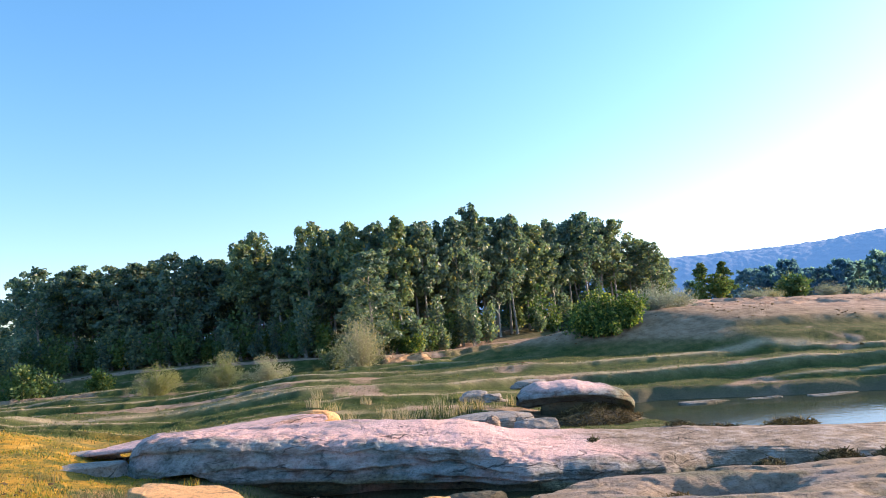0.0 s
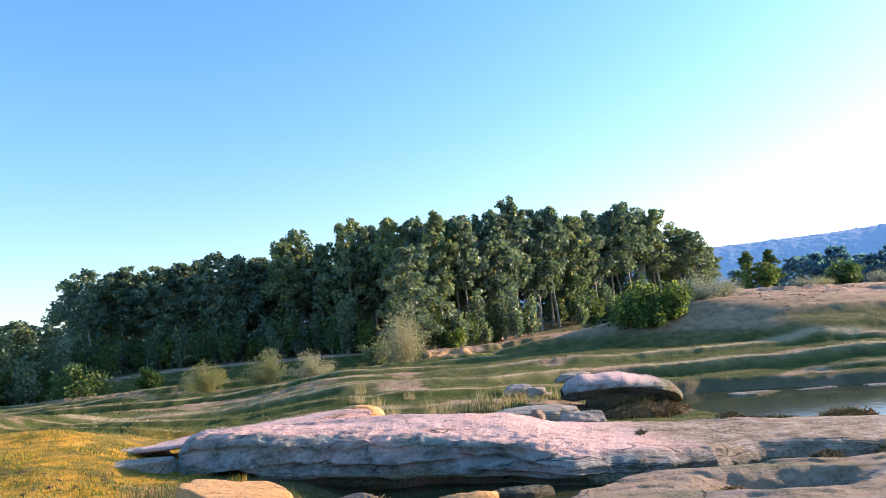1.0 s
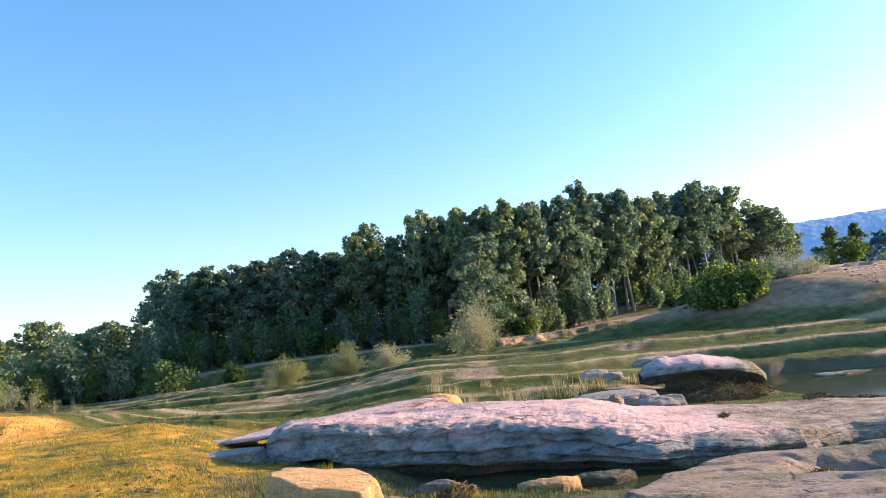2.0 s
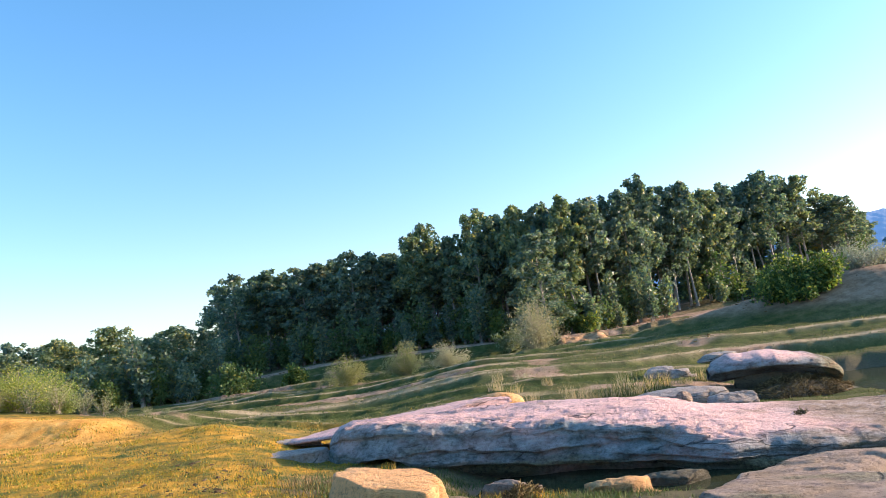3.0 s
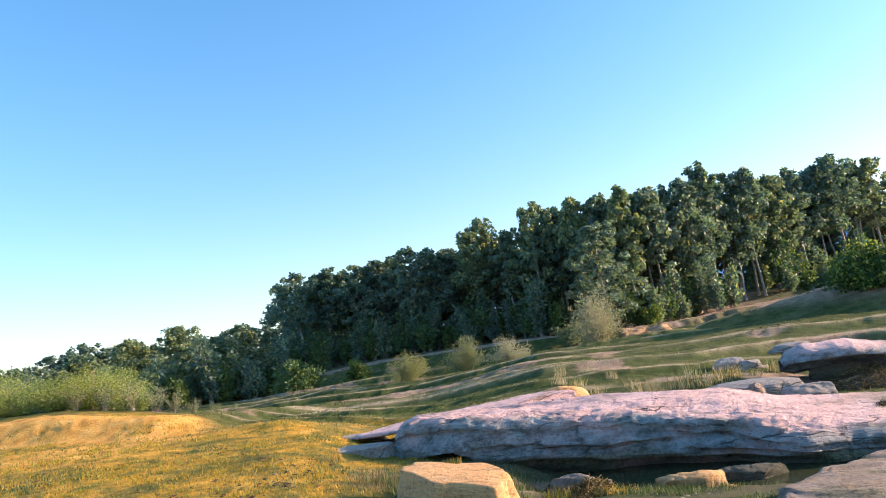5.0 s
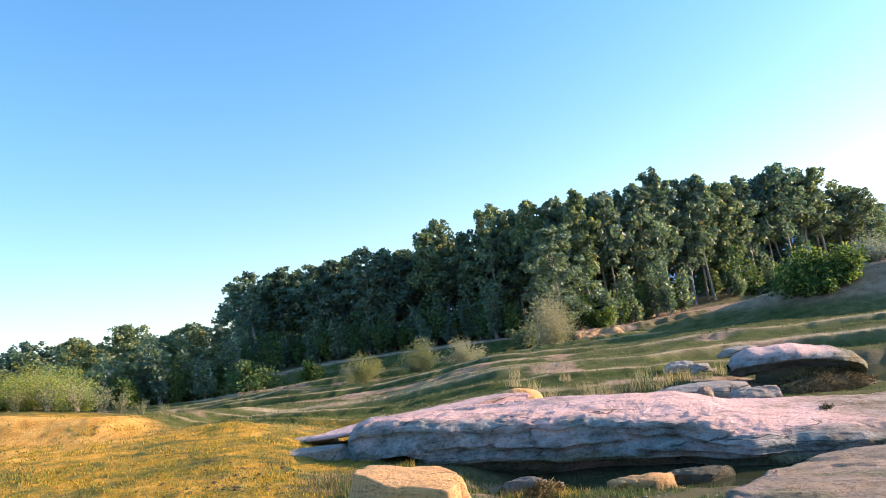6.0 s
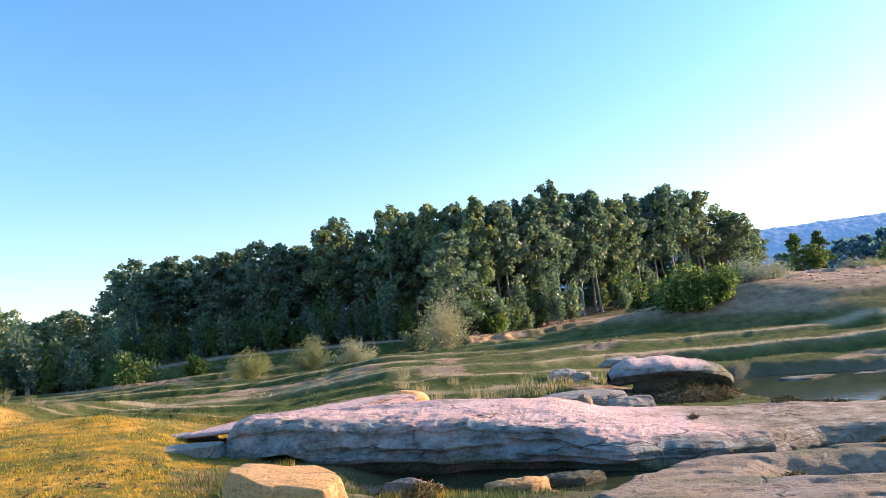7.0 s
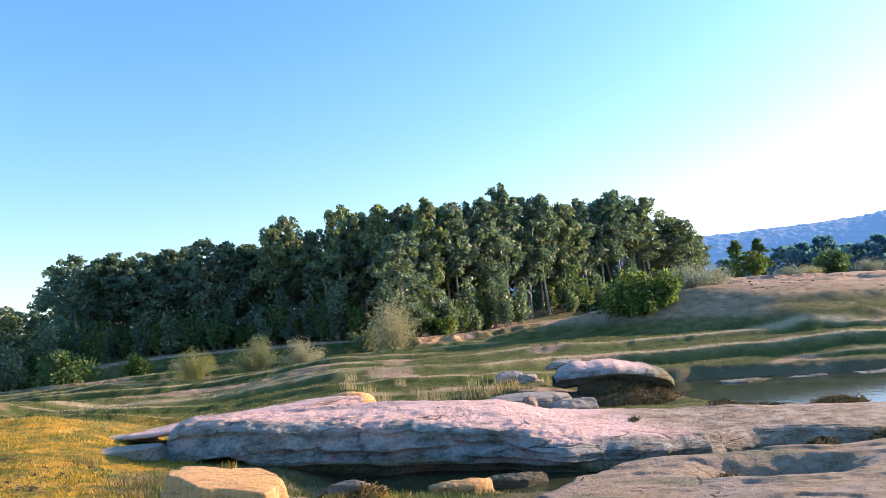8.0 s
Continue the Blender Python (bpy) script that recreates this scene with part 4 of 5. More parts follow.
def leaf_quads(rng, p, axis, other, size):
    axis = axis / (np.linalg.norm(axis, axis=1)[:, None] + 1e-9)
    side = np.cross(axis, other)
    side /= np.linalg.norm(side, axis=1)[:, None] + 1e-9
    s = size * rng.uniform(0.65, 1.3, len(p))[:, None]
    verts = np.stack([p, p + axis * s * 0.5 + side * s * 0.32, p + axis * s, p + axis * s * 0.5 - side * s * 0.32], 1).reshape(-1, 3)
    return verts, np.arange(4 * len(p)).reshape(-1, 4)


def tuft_leaves(rng, centres, radii, per, size):
    """Large leaves laid like scales on the upper and outer side of each clump, with dark gaps between the clumps."""
    c = np.repeat(np.asarray(centres), per, 0)
    r = np.repeat(np.asarray(radii), per)
    n = len(c)
    d = rng.normal(size=(n, 3)) + np.array([0, 0, 0.35])
    d /= np.linalg.norm(d, axis=1)[:, None]
    p = c + d * (r * rng.uniform(0.7, 1.05, n))[:, None] * np.array([1, 1, 0.85])
    out = d + rng.normal(size=(n, 3)) * 0.35
    lie = np.cross(out, rng.normal(size=(n, 3)))
    lie[:, 2] -= 0.3
    return leaf_quads(rng, p, lie, out, size)


def tree_thing(name, seed, tall, spread, bare, clumps, per, leaf, mats, label, category="tree", shape=0.7, group="", clump=0.34):
    """A forest tree: a tapered, slightly bent trunk with limbs, and a ragged crown of separate leaf clumps."""
    rng = np.random.default_rng(seed)
    bend = rng.normal(size=2) * 0.03 * tall
    zs = np.linspace(0, tall * 0.96, 9)
    at = lambda z: np.array([bend[0] * math.sin(z / tall * 2.6), bend[1] * math.sin(z / tall * 3.1), z])
    r0 = 0.0085 * tall + 0.02
    lines = [[(at(z), r0 * (1 - 0.85 * z / tall) * (1.35 if z == 0 else 1)) for z in zs]]
    lines[0][0] = (at(0) - np.array([0, 0, 0.3]), r0 * 1.4)
    centres, radii = [], []
    lobes = rng.uniform(0, 2 * math.pi, 4)
    for k in range(clumps):
        q = ((k + rng.uniform(0, 1)) / clumps) ** 0.9
        h = bare + (1 - bare) * q
        w = rng.uniform(0, 2 * math.pi)
        lobe = 1 + 0.25 * math.sin(2 * w + lobes[0] + 5 * q) + 0.25 * math.sin(lobes[1] + 11 * q + w)
        reach = spread * min(1.0, 0.35 + 2.2 * q) * (1 - 0.93 * q) ** shape * lobe * (rng.uniform(0.65, 1.1) if k % 4 else rng.uniform(0.0, 0.6))
        base = at(max(bare * 0.9, h - 0.06) * tall * 0.93)
        tip = at(h * tall * 0.97) + np.array([math.cos(w) * reach, math.sin(w) * reach, rng.uniform(-0.1, 0.2) * reach])
        tip[2] = min(tip[2], tall)
        centres.append(tip)
        radii.append(rng.uniform(0.55, 1.2) * clump * (1 - 0.45 * q))
        if k % 2 == 0 and reach > 0.35 * spread:
            mid = (base + tip) / 2 - np.array([0, 0, 0.04 * reach])
            rr = r0 * (1 - 0.85 * h) * 0.42
            lines.append([(base, rr), (mid, rr * 0.7), (tip, rr * 0.25)])
    for k in range(4):
        centres.append(at(tall * rng.uniform(0.93, 1.0)) + rng.normal(size=3) * np.array([0.16, 0.16, 0.03]))
        radii.append(clump * rng.uniform(0.3, 0.5))
    top = new(name)
    top.empty_display_size = 0.3
    tv, tf = tubes(lines)
    part("trunk", mesh_from("trunk", tv, tf, [mats[1]]), top)
    lv, lf = tuft_leaves(rng, centres, radii, per, leaf)
    part("crown", mesh_from("crown", lv, lf, [mats[0]], smooth_shade=False), top)
    return tagged(top, label, category, group)


placed = set()


def put(ob, x, y, turn, scale=1.0, sink=0.02, squash=1.0):
    m = pose(x, y, place_on(x, y, sink), 0, 0, turn) @ Matrix.Diagonal((scale * squash, scale * squash, scale, 1))
    if ob in placed:
        return copy_thing(ob, m @ Matrix.Diagonal((1 / ob.scale[0], 1 / ob.scale[1], 1 / ob.scale[2], 1)))
    placed.add(ob)
    ob.matrix_basis = m
    bpy.context.view_layer.update()
    return ob


SAL = "tall dark green forest tree with pale trunk, ragged crown"
SAL_G = "trees of the forest edge"
sal = [tree_thing("tree", 100 + k, 7.0, sp, bare, 92, 40, 0.20, (M_SAL, M_BARK), SAL, shape=sh, group=SAL_G)
       for k, (sp, bare, sh) in enumerate([(1.5, 0.34, 0.44), (1.25, 0.40, 0.54), (1.65, 0.30, 0.38), (1.25, 0.44, 0.52), (1.55, 0.34, 0.42), (1.25, 0.38, 0.58), (1.1, 0.46, 0.5)])]
thin = [tree_thing("tree", 130 + k, 7.0, sp, 0.03, 54, 24, 0.34, (M_SAL, M_BARK), SAL, shape=0.4, group=SAL_G, clump=0.45) for k, sp in enumerate([1.5, 1.3, 1.7])]


def polar(az, r):
    return r * math.sin(radians(az)), r * math.cos(radians(az))


def tree_to(ob, x, y, top, turn, wide=1.0):
    """Sets a tree so that its tip stands at the height top."""
    tall = top + lift(x, y) - place_on(x, y)
    return put(ob, x, y, turn, tall / 7.0, squash=wide * max(0.7, min(1.6, 7.0 / tall)))


# the front row: azimuth, distance ahead, height of the tip over the eye; it draws back on both sides of the broad tree
FRONT = [(-28.3, 39.0, 2.55), (-26.0, 40, 2.65), (-24.1, 39.5, 2.55), (-22.6, 39.5, 2.75), (-19.7, 39, 3.1), (-18.4, 39.5, 2.9), (-15.2, 39, 3.5), (-13.9, 40, 4.2),
         (-11.8, 39, 3.25), (-9.7, 38.5, 4.3), (-6.7, 37.5, 4.35), (-4.5, 38, 4.25), (-3.0, 37.5, 4.35), (-1.0, 38.5, 4.4), (1.0, 40.0, 4.6), (2.6, 40.5, 5.3), (4.2, 42.5, 4.8), (5.6, 43, 5.05),
         (7.2, 45, 4.6), (8.6, 46, 4.95), (9.9, 48, 5.2), (11.2, 48, 5.6), (12.3, 50, 5.2), (13.3, 50, 5.25), (15.0, 53, 4.1), (15.9, 52, 3.8), (16.9, 55, 2.4)]
FRONT = [(az, d / math.cos(radians(az)), top) for az, d, top in FRONT]
rng = np.random.default_rng(7)
umbrella = tree_thing("tree", 165, 7.0, 1.7, 0.46, 80, 40, 0.20, (M_SAL, M_BARK), "tall forest tree with a rounded open crown", shape=0.30)
for k, (az, r, top) in enumerate(FRONT):
    tree_to(sal[k % 7] if k else umbrella, *polar(az, r), EYE + top + 0.12, rng.uniform(0, 360))
for k in range(len(FRONT) - 1):
    (a0, d0, t0), (a1, d1, t1) = FRONT[k], FRONT[k + 1]
    tree_to(sal[(k * 2 + 3) % 7], *polar((a0 + a1) / 2 + rng.uniform(-0.3, 0.3), (d0 + d1) / 2 + rng.uniform(1.0, 2.2)), EYE + min(t0, t1) * rng.uniform(0.93, 1.01) + 0.1, rng.uniform(0, 360))
lit = tree_thing("tree", 160, 7.0, 1.7, 0.08, 120, 46, 0.20, (M_SAL, M_BARK), "broad leafy tree at the forest edge, leaning forward", shape=0.4)
tree_to(lit, -3.1, 34.6, EYE + 2.7, 40)
fa, fr, ft = zip(*FRONT)
for k in range(120):
    az = -29.3 + 46.0 * ((k * 0.618034) % 1.0)
    row = 1 + k % 5
    r = float(np.interp(az, fa, fr)) + rng.uniform(-0.6, 0.6) + row * 1.9
    # the near rows stand open on tall stems, the far ones close the view
    top = float(np.interp(az, fa, ft)) * (rng.uniform(0.78, 0.98) if row < 3 else rng.uniform(0.30, 0.85))
    crowd = sal if row < 3 else thin
    tree_to(crowd[(k * 3) % len(crowd)], *polar(az, r), EYE + top, rng.uniform(0, 360))
# lower, rounder trees where the forest runs on downstream
ROUND = "rounded dark green tree at the end of the forest"
dome_tree = [tree_thing("tree", 170 + k, 7.0, sp, 0.02, 130, 36, 0.27, (M_SAL, M_BARK), ROUND, shape=0.26, group="trees downstream", clump=0.55) for k, sp in enumerate([2.4, 2.0])]
# azimuth, distance, elevation of the tip
DOWN = [(-31.0, 39, 2.3), (-33.2, 38.5, 2.7), (-35.0, 40, 2.1), (-37.3, 39, 3.2), (-38.9, 42, 2.2), (-40.8, 42, 2.8), (-43.5, 58, 2.9), (-45.5, 52, 1.5), (-47.5, 50, 1.9), (-50, 50, 1.5), (-54, 48, 2.3)]
for k, (az, r, el) in enumerate(DOWN):
    x, y = polar(az, r)
    tree_to(dome_tree[k % 2], x, y, EYE + r * math.tan(radians(el)) - lift(x, y), rng.uniform(0, 360), wide=0.85)
for k in range(26):
    az = -30 - 24 * ((k * 0.618034) % 1.0)
    tree_to(dome_tree[k % 2] if k % 3 == 0 else thin[k % 3], *polar(az, 50 + 3 * (k % 4)), EYE - rng.uniform(0.2, 1.2), rng.uniform(0, 360))


# ---- shrubs ----
def bush_thing(name, seed, wide, tall, stems, per, leaf, mats, label, up=1.0, category="bush", group="", spray=3):
    """A shrub: bent stems from one root, leaves along their upper ends."""
    rng = np.random.default_rng(seed)
    lines, centres, radii = [], [], []
    for k in range(stems):
        w, reach = rng.uniform(0, 2 * math.pi), (rng.uniform(0.05, 1.0) ** 0.7) * wide / 2
        h = tall * (1 - 0.55 * (reach / (wide / 2)) ** 2 * (2 - up)) * rng.uniform(0.30, 1.15)
        tip = np.array([math.cos(w) * reach, math.sin(w) * reach, h])
        pts = [(tip * np.array([q ** 1.4, q ** 1.4, q]) + rng.normal(size=3) * 0.02 * tall * (q > 0), 0.012 * tall ** 0.5 * (1 - 0.8 * q)) for q in np.linspace(0, 1, 5)]
        pts[0] = (np.array([rng.normal() * 0.05 * wide, rng.normal() * 0.05 * wide, -0.1]), pts[0][1])
        lines.append(pts)
        for q in np.linspace(0.45, 1.0, spray):
            centres.append(tip * np.array([q ** 1.4, q ** 1.4, q]))
            radii.append((0.10 * wide + 0.10 * tall) * rng.uniform(0.6, 1.1))
    top = new(name)
    tv, tf = tubes(lines, 4)
    tagged(part("stem_mass", mesh_from("stem_mass", tv, tf, [mats[1]]), top), kind="stuff")
    lv, lf = leaves(rng, centres, radii, per, leaf, 0.85, -0.2)
    part("foliage", mesh_from("foliage", lv, lf, [mats[0]], smooth_shade=False), top)
    return tagged(top, label, category, group)


UNDER = "young green sapling at the foot of the forest"
under = [bush_thing("sapling", 200 + k, w, t, 15, 15, 0.17, (M_SAPLING if k % 2 else M_SAL, M_BARK), UNDER, 1.9, "sapling", "saplings of the forest edge", 4) for k, (w, t) in enumerate([(0.9, 1.7), (1.2, 1.3), (0.7, 2.2), (1.3, 1.9)])]
for k in range(84):
    az = (-31 + 34 * ((k * 0.618034 + 0.3) % 1.0)) if k % 3 else -31 + 48 * ((k * 0.618034 + 0.3) % 1.0)
    r = float(np.interp(az, fa, fr)) - rng.uniform(0.6, 2.4)
    put(under[k % 4], *polar(az, r), rng.uniform(0, 360), rng.uniform(0.6, 1.15))
for k in range(9):
    az = 5 + 11.5 * ((k * 0.618034 + 0.1) % 1.0)
    put(under[(k * 3) % 4], *polar(az, float(np.interp(az, fa, fr)) + rng.uniform(-1.5, 4)), rng.uniform(0, 360), rng.uniform(1.0, 1.5))
for k in range(16):
    az = -29.5 - 13 * ((k * 0.618034 + 0.2) % 1.0)
    put(under[(k * 3 + 1) % 4], *polar(az, 36.6 + rng.uniform(-0.4, 1.2)), rng.uniform(0, 360), rng.uniform(0.8, 1.3))
put(bush_thing("dry_shrub", 230, 2.4, 1.95, 170, 16, 0.06, (M_DRY, M_TWIG), "pale grey leafless thorny shrub on the bank", 1.1), -3.5, 30.9, 20, squash=0.95)
put(bush_thing("shrub", 231, 1.9, 1.0, 52, 60, 0.045, (M_PALE, M_TWIG), "low yellowish green shrub on the slope"), -10.6, 27.2, 60)
put(bush_thing("shrub", 232, 1.6, 1.05, 52, 60, 0.045, (M_PALE, M_TWIG), "low yellowish green shrub below the bank"), -7.8, 26.0, 10)
put(bush_thing("shrub", 233, 1.6, 0.8, 40, 50, 0.045, (M_DRY, M_TWIG), "low grey dry shrub below the bank"), -6.4, 26.8, 10)
put(bush_thing("bush", 234, 2.4, 1.1, 40, 34, 0.13, (M_SAPLING, M_TWIG), "low green bush at the foot of the slope"), -16.2, 28.6, 90)
put(bush_thing("bush", 235, 1.0, 0.9, 26, 30, 0.12, (M_SAPLING, M_TWIG), "small green bush on the slope"), -13.7, 29.6, 90)
put(bush_thing("bush", 236, 2.2, 1.15, 46, 34, 0.14, (M_LUSH, M_BARK), "dark green leafy bush on the mound", 1.1), 5.75, 29.5, 0, 0.9)
put(bush_thing("bush", 246, 1.7, 1.55, 34, 34, 0.15, (M_LUSH, M_BARK), "upright green bush on the mound", 1.5), 6.1, 30.0, 50, 0.85)
put(bush_thing("bush", 237, 1.7, 1.4, 36, 36, 0.15, (M_LUSH, M_BARK), "yellow-green leafy bush on the mound", 1.3), 7.25, 29.4, 120, 0.9)
put(bush_thing("bush", 247, 1.6, 0.8, 30, 30, 0.14, (M_LUSH, M_BARK), "low green bush spilling down the mound", 1.0), 6.6, 29.1, 200, 0.9)
put(bush_thing("bush", 248, 0.9, 1.0, 22, 30, 0.12, (M_LUSH, M_BARK), "small yellowing bush at the forest edge", 1.2), -1.5, 35.2, 30)
put(bush_thing("bush", 249, 1.2, 1.1, 26, 30, 0.10, (M_PALE, M_TWIG), "pale leafy bush beside the dry shrub", 1.2), -4.9, 32.6, 30)
dry = bush_thing("dry_shrub", 238, 2.6, 0.95, 70, 22, 0.07, (M_DRY, M_TWIG), "dry greyish brown shrub on the mound", 1.2, group="dry shrubs of the upper field")
put(dry, 9.0, 31.6, 0)
for x, y, sc in ((10.2, 32.3, 0.7), (21.2, 50.5, 0.8), (22.8, 51.5, 0.7), (28.6, 55.0, 0.9), (33, 58, 0.8)):
    put(dry, x, y, rng.uniform(0, 360), sc)
put(bush_thing("bush", 239, 2.3, 1.5, 40, 40, 0.2, (M_SAPLING, M_TWIG), "pale green bush on the upper field"), 25.7, 54.2, 0)
small = tree_thing("tree", 180, 7.0, 1.9, 0.06, 70, 44, 0.34, (M_SAPLING, M_BARK), "small conical green tree on the upper field", shape=0.9, group="small trees on the upper field")
tree_to(small, 24.7, 70.8, 5.75, 10, wide=1.0)
tree_to(small, 26.7, 70.1, 5.8, 140, wide=0.9)
put(under[1], 25.8, 69, 0, 1.6)
put(under[3], 23.9, 69, 50, 1.0)
# thicket behind the eroded bank
THICK = "light green thicket behind the eroded bank"
thicket = [bush_thing("thicket_bush", 240 + k, w, t, 90, 40, 0.055, (M_THICKET, M_TWIG), THICK, 1.3, "bush", "thicket behind the bank") for k, (w, t) in enumerate([(2.6, 1.35), (2.0, 1.1), (3.0, 1.6)])]
for k, (x, y, sc) in enumerate(((-18.6, 16.3, 0.85), (-17.4, 17.2, 0.9), (-16.6, 17.6, 0.85), (-17.0, 18.6, 1.0), (-15.6, 18.2, 0.55), (-19.8, 17.6, 0.95), (-20.6, 15.4, 0.95), (-22.4, 16.4, 1.0), (-18.8, 20.5, 0.9))):
    put(thicket[k % 3], x, y, rng.uniform(0, 360), 0.82 * sc, squash=1.25)
weed = bush_thing("weed", 252, 0.9, 0.75, 26, 9, 0.06, (M_PALE, M_TWIG), "pale silvery weed with bare stalks beside the thicket", 1.8, "weed", "weeds beside the thicket")
for x, y, sc in ((-15.2, 17.6, 1.0), (-14.7, 18.0, 0.85), (-14.3, 18.2, 0.7), (-13.8, 18.4, 0.5), (-13.2, 18.6, 0.35), (-15.8, 17.2, 0.9), (-12.6, 18.6, 0.3), (-16.4, 16.8, 0.7)):
    put(weed, x, y, rng.uniform(0, 360), sc)
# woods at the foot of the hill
FARL = "distant tree, haze painted in blue, below the hill"
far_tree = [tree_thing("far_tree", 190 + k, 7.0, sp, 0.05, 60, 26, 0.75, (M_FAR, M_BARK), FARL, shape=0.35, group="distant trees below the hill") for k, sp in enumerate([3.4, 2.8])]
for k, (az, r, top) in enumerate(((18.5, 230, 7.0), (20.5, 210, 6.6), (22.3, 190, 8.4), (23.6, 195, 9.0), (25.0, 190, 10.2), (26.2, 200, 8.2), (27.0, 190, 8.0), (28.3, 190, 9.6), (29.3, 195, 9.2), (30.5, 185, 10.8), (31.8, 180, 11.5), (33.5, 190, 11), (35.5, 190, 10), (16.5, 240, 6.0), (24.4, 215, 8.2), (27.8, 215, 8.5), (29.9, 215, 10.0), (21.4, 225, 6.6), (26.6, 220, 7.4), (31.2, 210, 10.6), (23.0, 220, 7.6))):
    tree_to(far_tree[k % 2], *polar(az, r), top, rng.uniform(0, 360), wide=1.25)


# ---- grass ----
def blades(rng, x, y, z, tall, wide, lean=0.35, joints=1):
    """Thin pointed blades; with two joints they bend over."""
    n = len(x)
    w = rng.uniform(0, 2 * math.pi, n)
    side = np.stack([np.cos(w), np.sin(w), 0 * w], -1) * (wide / 2)[:, None]
    q = rng.normal(size=(n, 2)) * lean
    tip = np.stack([q[:, 0] * tall, q[:, 1] * tall, tall], -1)
    p = np.stack([x, y, z], -1)
    if joints == 1:
        return np.stack([p - side, p + side, p + tip], 1).reshape(-1, 3), np.arange(3 * n).reshape(-1, 3)
    mid = p + tip * np.array([0.32, 0.32, 0.6])
    v = np.stack([p - side, p + side, mid + side * 0.7, mid - side * 0.7, p + tip + side * 0.1, p + tip - side * 0.1], 1).reshape(-1, 3)
    b = np.arange(n)[:, None] * 6
    return v, np.concatenate([b + np.array([0, 1, 2, 3]), b + np.array([3, 2, 4, 5])])


def grass_sheet(name, seed, count, az0, az1, r0, r1, tall, wide, mat, label, keep):
    """Grass over a stretch of ground, denser where keep() is high."""
    rng = np.random.default_rng(seed)
    az = np.radians(rng.uniform(az0, az1, count))
    r = r0 * (r1 / r0) ** rng.uniform(0, 1, count)
    x, y = r * np.sin(az), r * np.cos(az)
    z, masks = height(x, y, True)
    ok = rng.uniform(0, 1, count) < keep(x, y, z, r, masks)
    x, y, z, r = x[ok], y[ok], z[ok], r[ok]
    patch = 0.75 + 0.7 * fbm(x * 1.2, y * 1.2, seed)
    h = tall * rng.uniform(0.5, 1.3, len(x)) * np.clip(patch, 0.3, 1.6)
    v, f = blades(rng, x, y, z - 0.01, h, wide * (0.6 + r / 20))
    return tagged(new(name, mesh_from(name, v, f, [mat], smooth_shade=False)), label, "grass", kind="stuff")


grass_sheet("meadow_grass", 301, 240000, -60, -14, 6.5, 20, 0.052, 0.016, M_GOLD, "short golden dry meadow grass",
            lambda x, y, z, r, m: m["meadow"] * (1 - 0.4 * m["scarp"]) * (0.45 + 1.2 * fbm(x * 0.8, y * 0.8, 71)) * (0.12 + smooth(-0.05, 0.2, fbm(x * 3.2, y * 3.2, 77))))
grass_sheet("meadow_grass", 302, 90000, -60, -10, 6.5, 20, 0.055, 0.014, M_GREEN, "short green grass between the golden grass",
            lambda x, y, z, r, m: (0.22 + 0.8 * smooth(0.0, 0.22, fbm(x * 0.6, y * 0.9, 72))) * (1 - m["scarp"]) * (z > 0.03) * smooth(-1.5, -3.5, x))
grass_sheet("bank_grass", 303, 150000, -38, 34, 13.5, 42, 0.055, 0.014, M_GREEN, "short green grass on the river terraces",
            lambda x, y, z, r, m: (1 - m["earth"]) * (1 - 0.97 * ridge(x, y) * (1 - 0.95 * smooth(9.5, 11.5, x) * smooth(28.2, 27.0, y))) * (1 - m["lush_shade"]) * (1 - m["meadow"]) * (1 - m["mud"]) * (0.45 + 0.8 * fbm(x * 0.5, y * 1.0, 73)) * ((z > 0.03) | (x < 2)))
grass_sheet("lush_grass", 306, 100000, -36, 34, 13.5, 40, 0.05, 0.014, M_GREEN, "green grass below the terrace edges",
            lambda x, y, z, r, m: smooth(0.3, 0.8, m["lush_shade"]) * (ridge(x, y) < 0.15) * (1 - m["meadow"]) * (1 - m["mud"]) * ((z > 0.03) | (x < 2)))
grass_sheet("fringe_grass", 304, 110000, -36, 34, 14, 42, 0.065, 0.014, M_STRAW, "pale dry grass along the terrace edges",
            lambda x, y, z, r, m: smooth(0.45, 0.9, m["fringe"]) * (1 - 0.8 * m["meadow"]) * ((z > 0.03) | (x < 2)) * 0.9)
grass_sheet("channel_grass", 305, 30000, -24, 16, 7.0, 11.2, 0.10, 0.012, M_GREEN, "green water grass along the channel",
            lambda x, y, z, r, m: smooth(-0.15, 0.25, fbm(x * 1.5, y * 1.5, 75)) * (z > 0.02))


def tuft_thing(seed, count, spread, tall, mats, label, group):
    rng = np.random.default_rng(seed)
    top = new("grass_tuft")
    for name, mat, share in (("green_grass", mats[0], 0.35), ("dry_grass", mats[1], 0.65)):
        n = int(count * share)
        a, q = rng.uniform(0, 2 * math.pi, n), spread * rng.uniform(0, 1, n) ** 0.6
        v, f = blades(rng, np.cos(a) * q, np.sin(a) * q, np.full(n, -0.03), tall * rng.uniform(0.3, 1.2, n), np.full(n, max(0.008, 0.03 * tall)), 0.28, 2)
        tagged(part(name, mesh_from(name, v, f, [mat], smooth_shade=False), top), kind="stuff")
    return tagged(top, label, "grass", group)


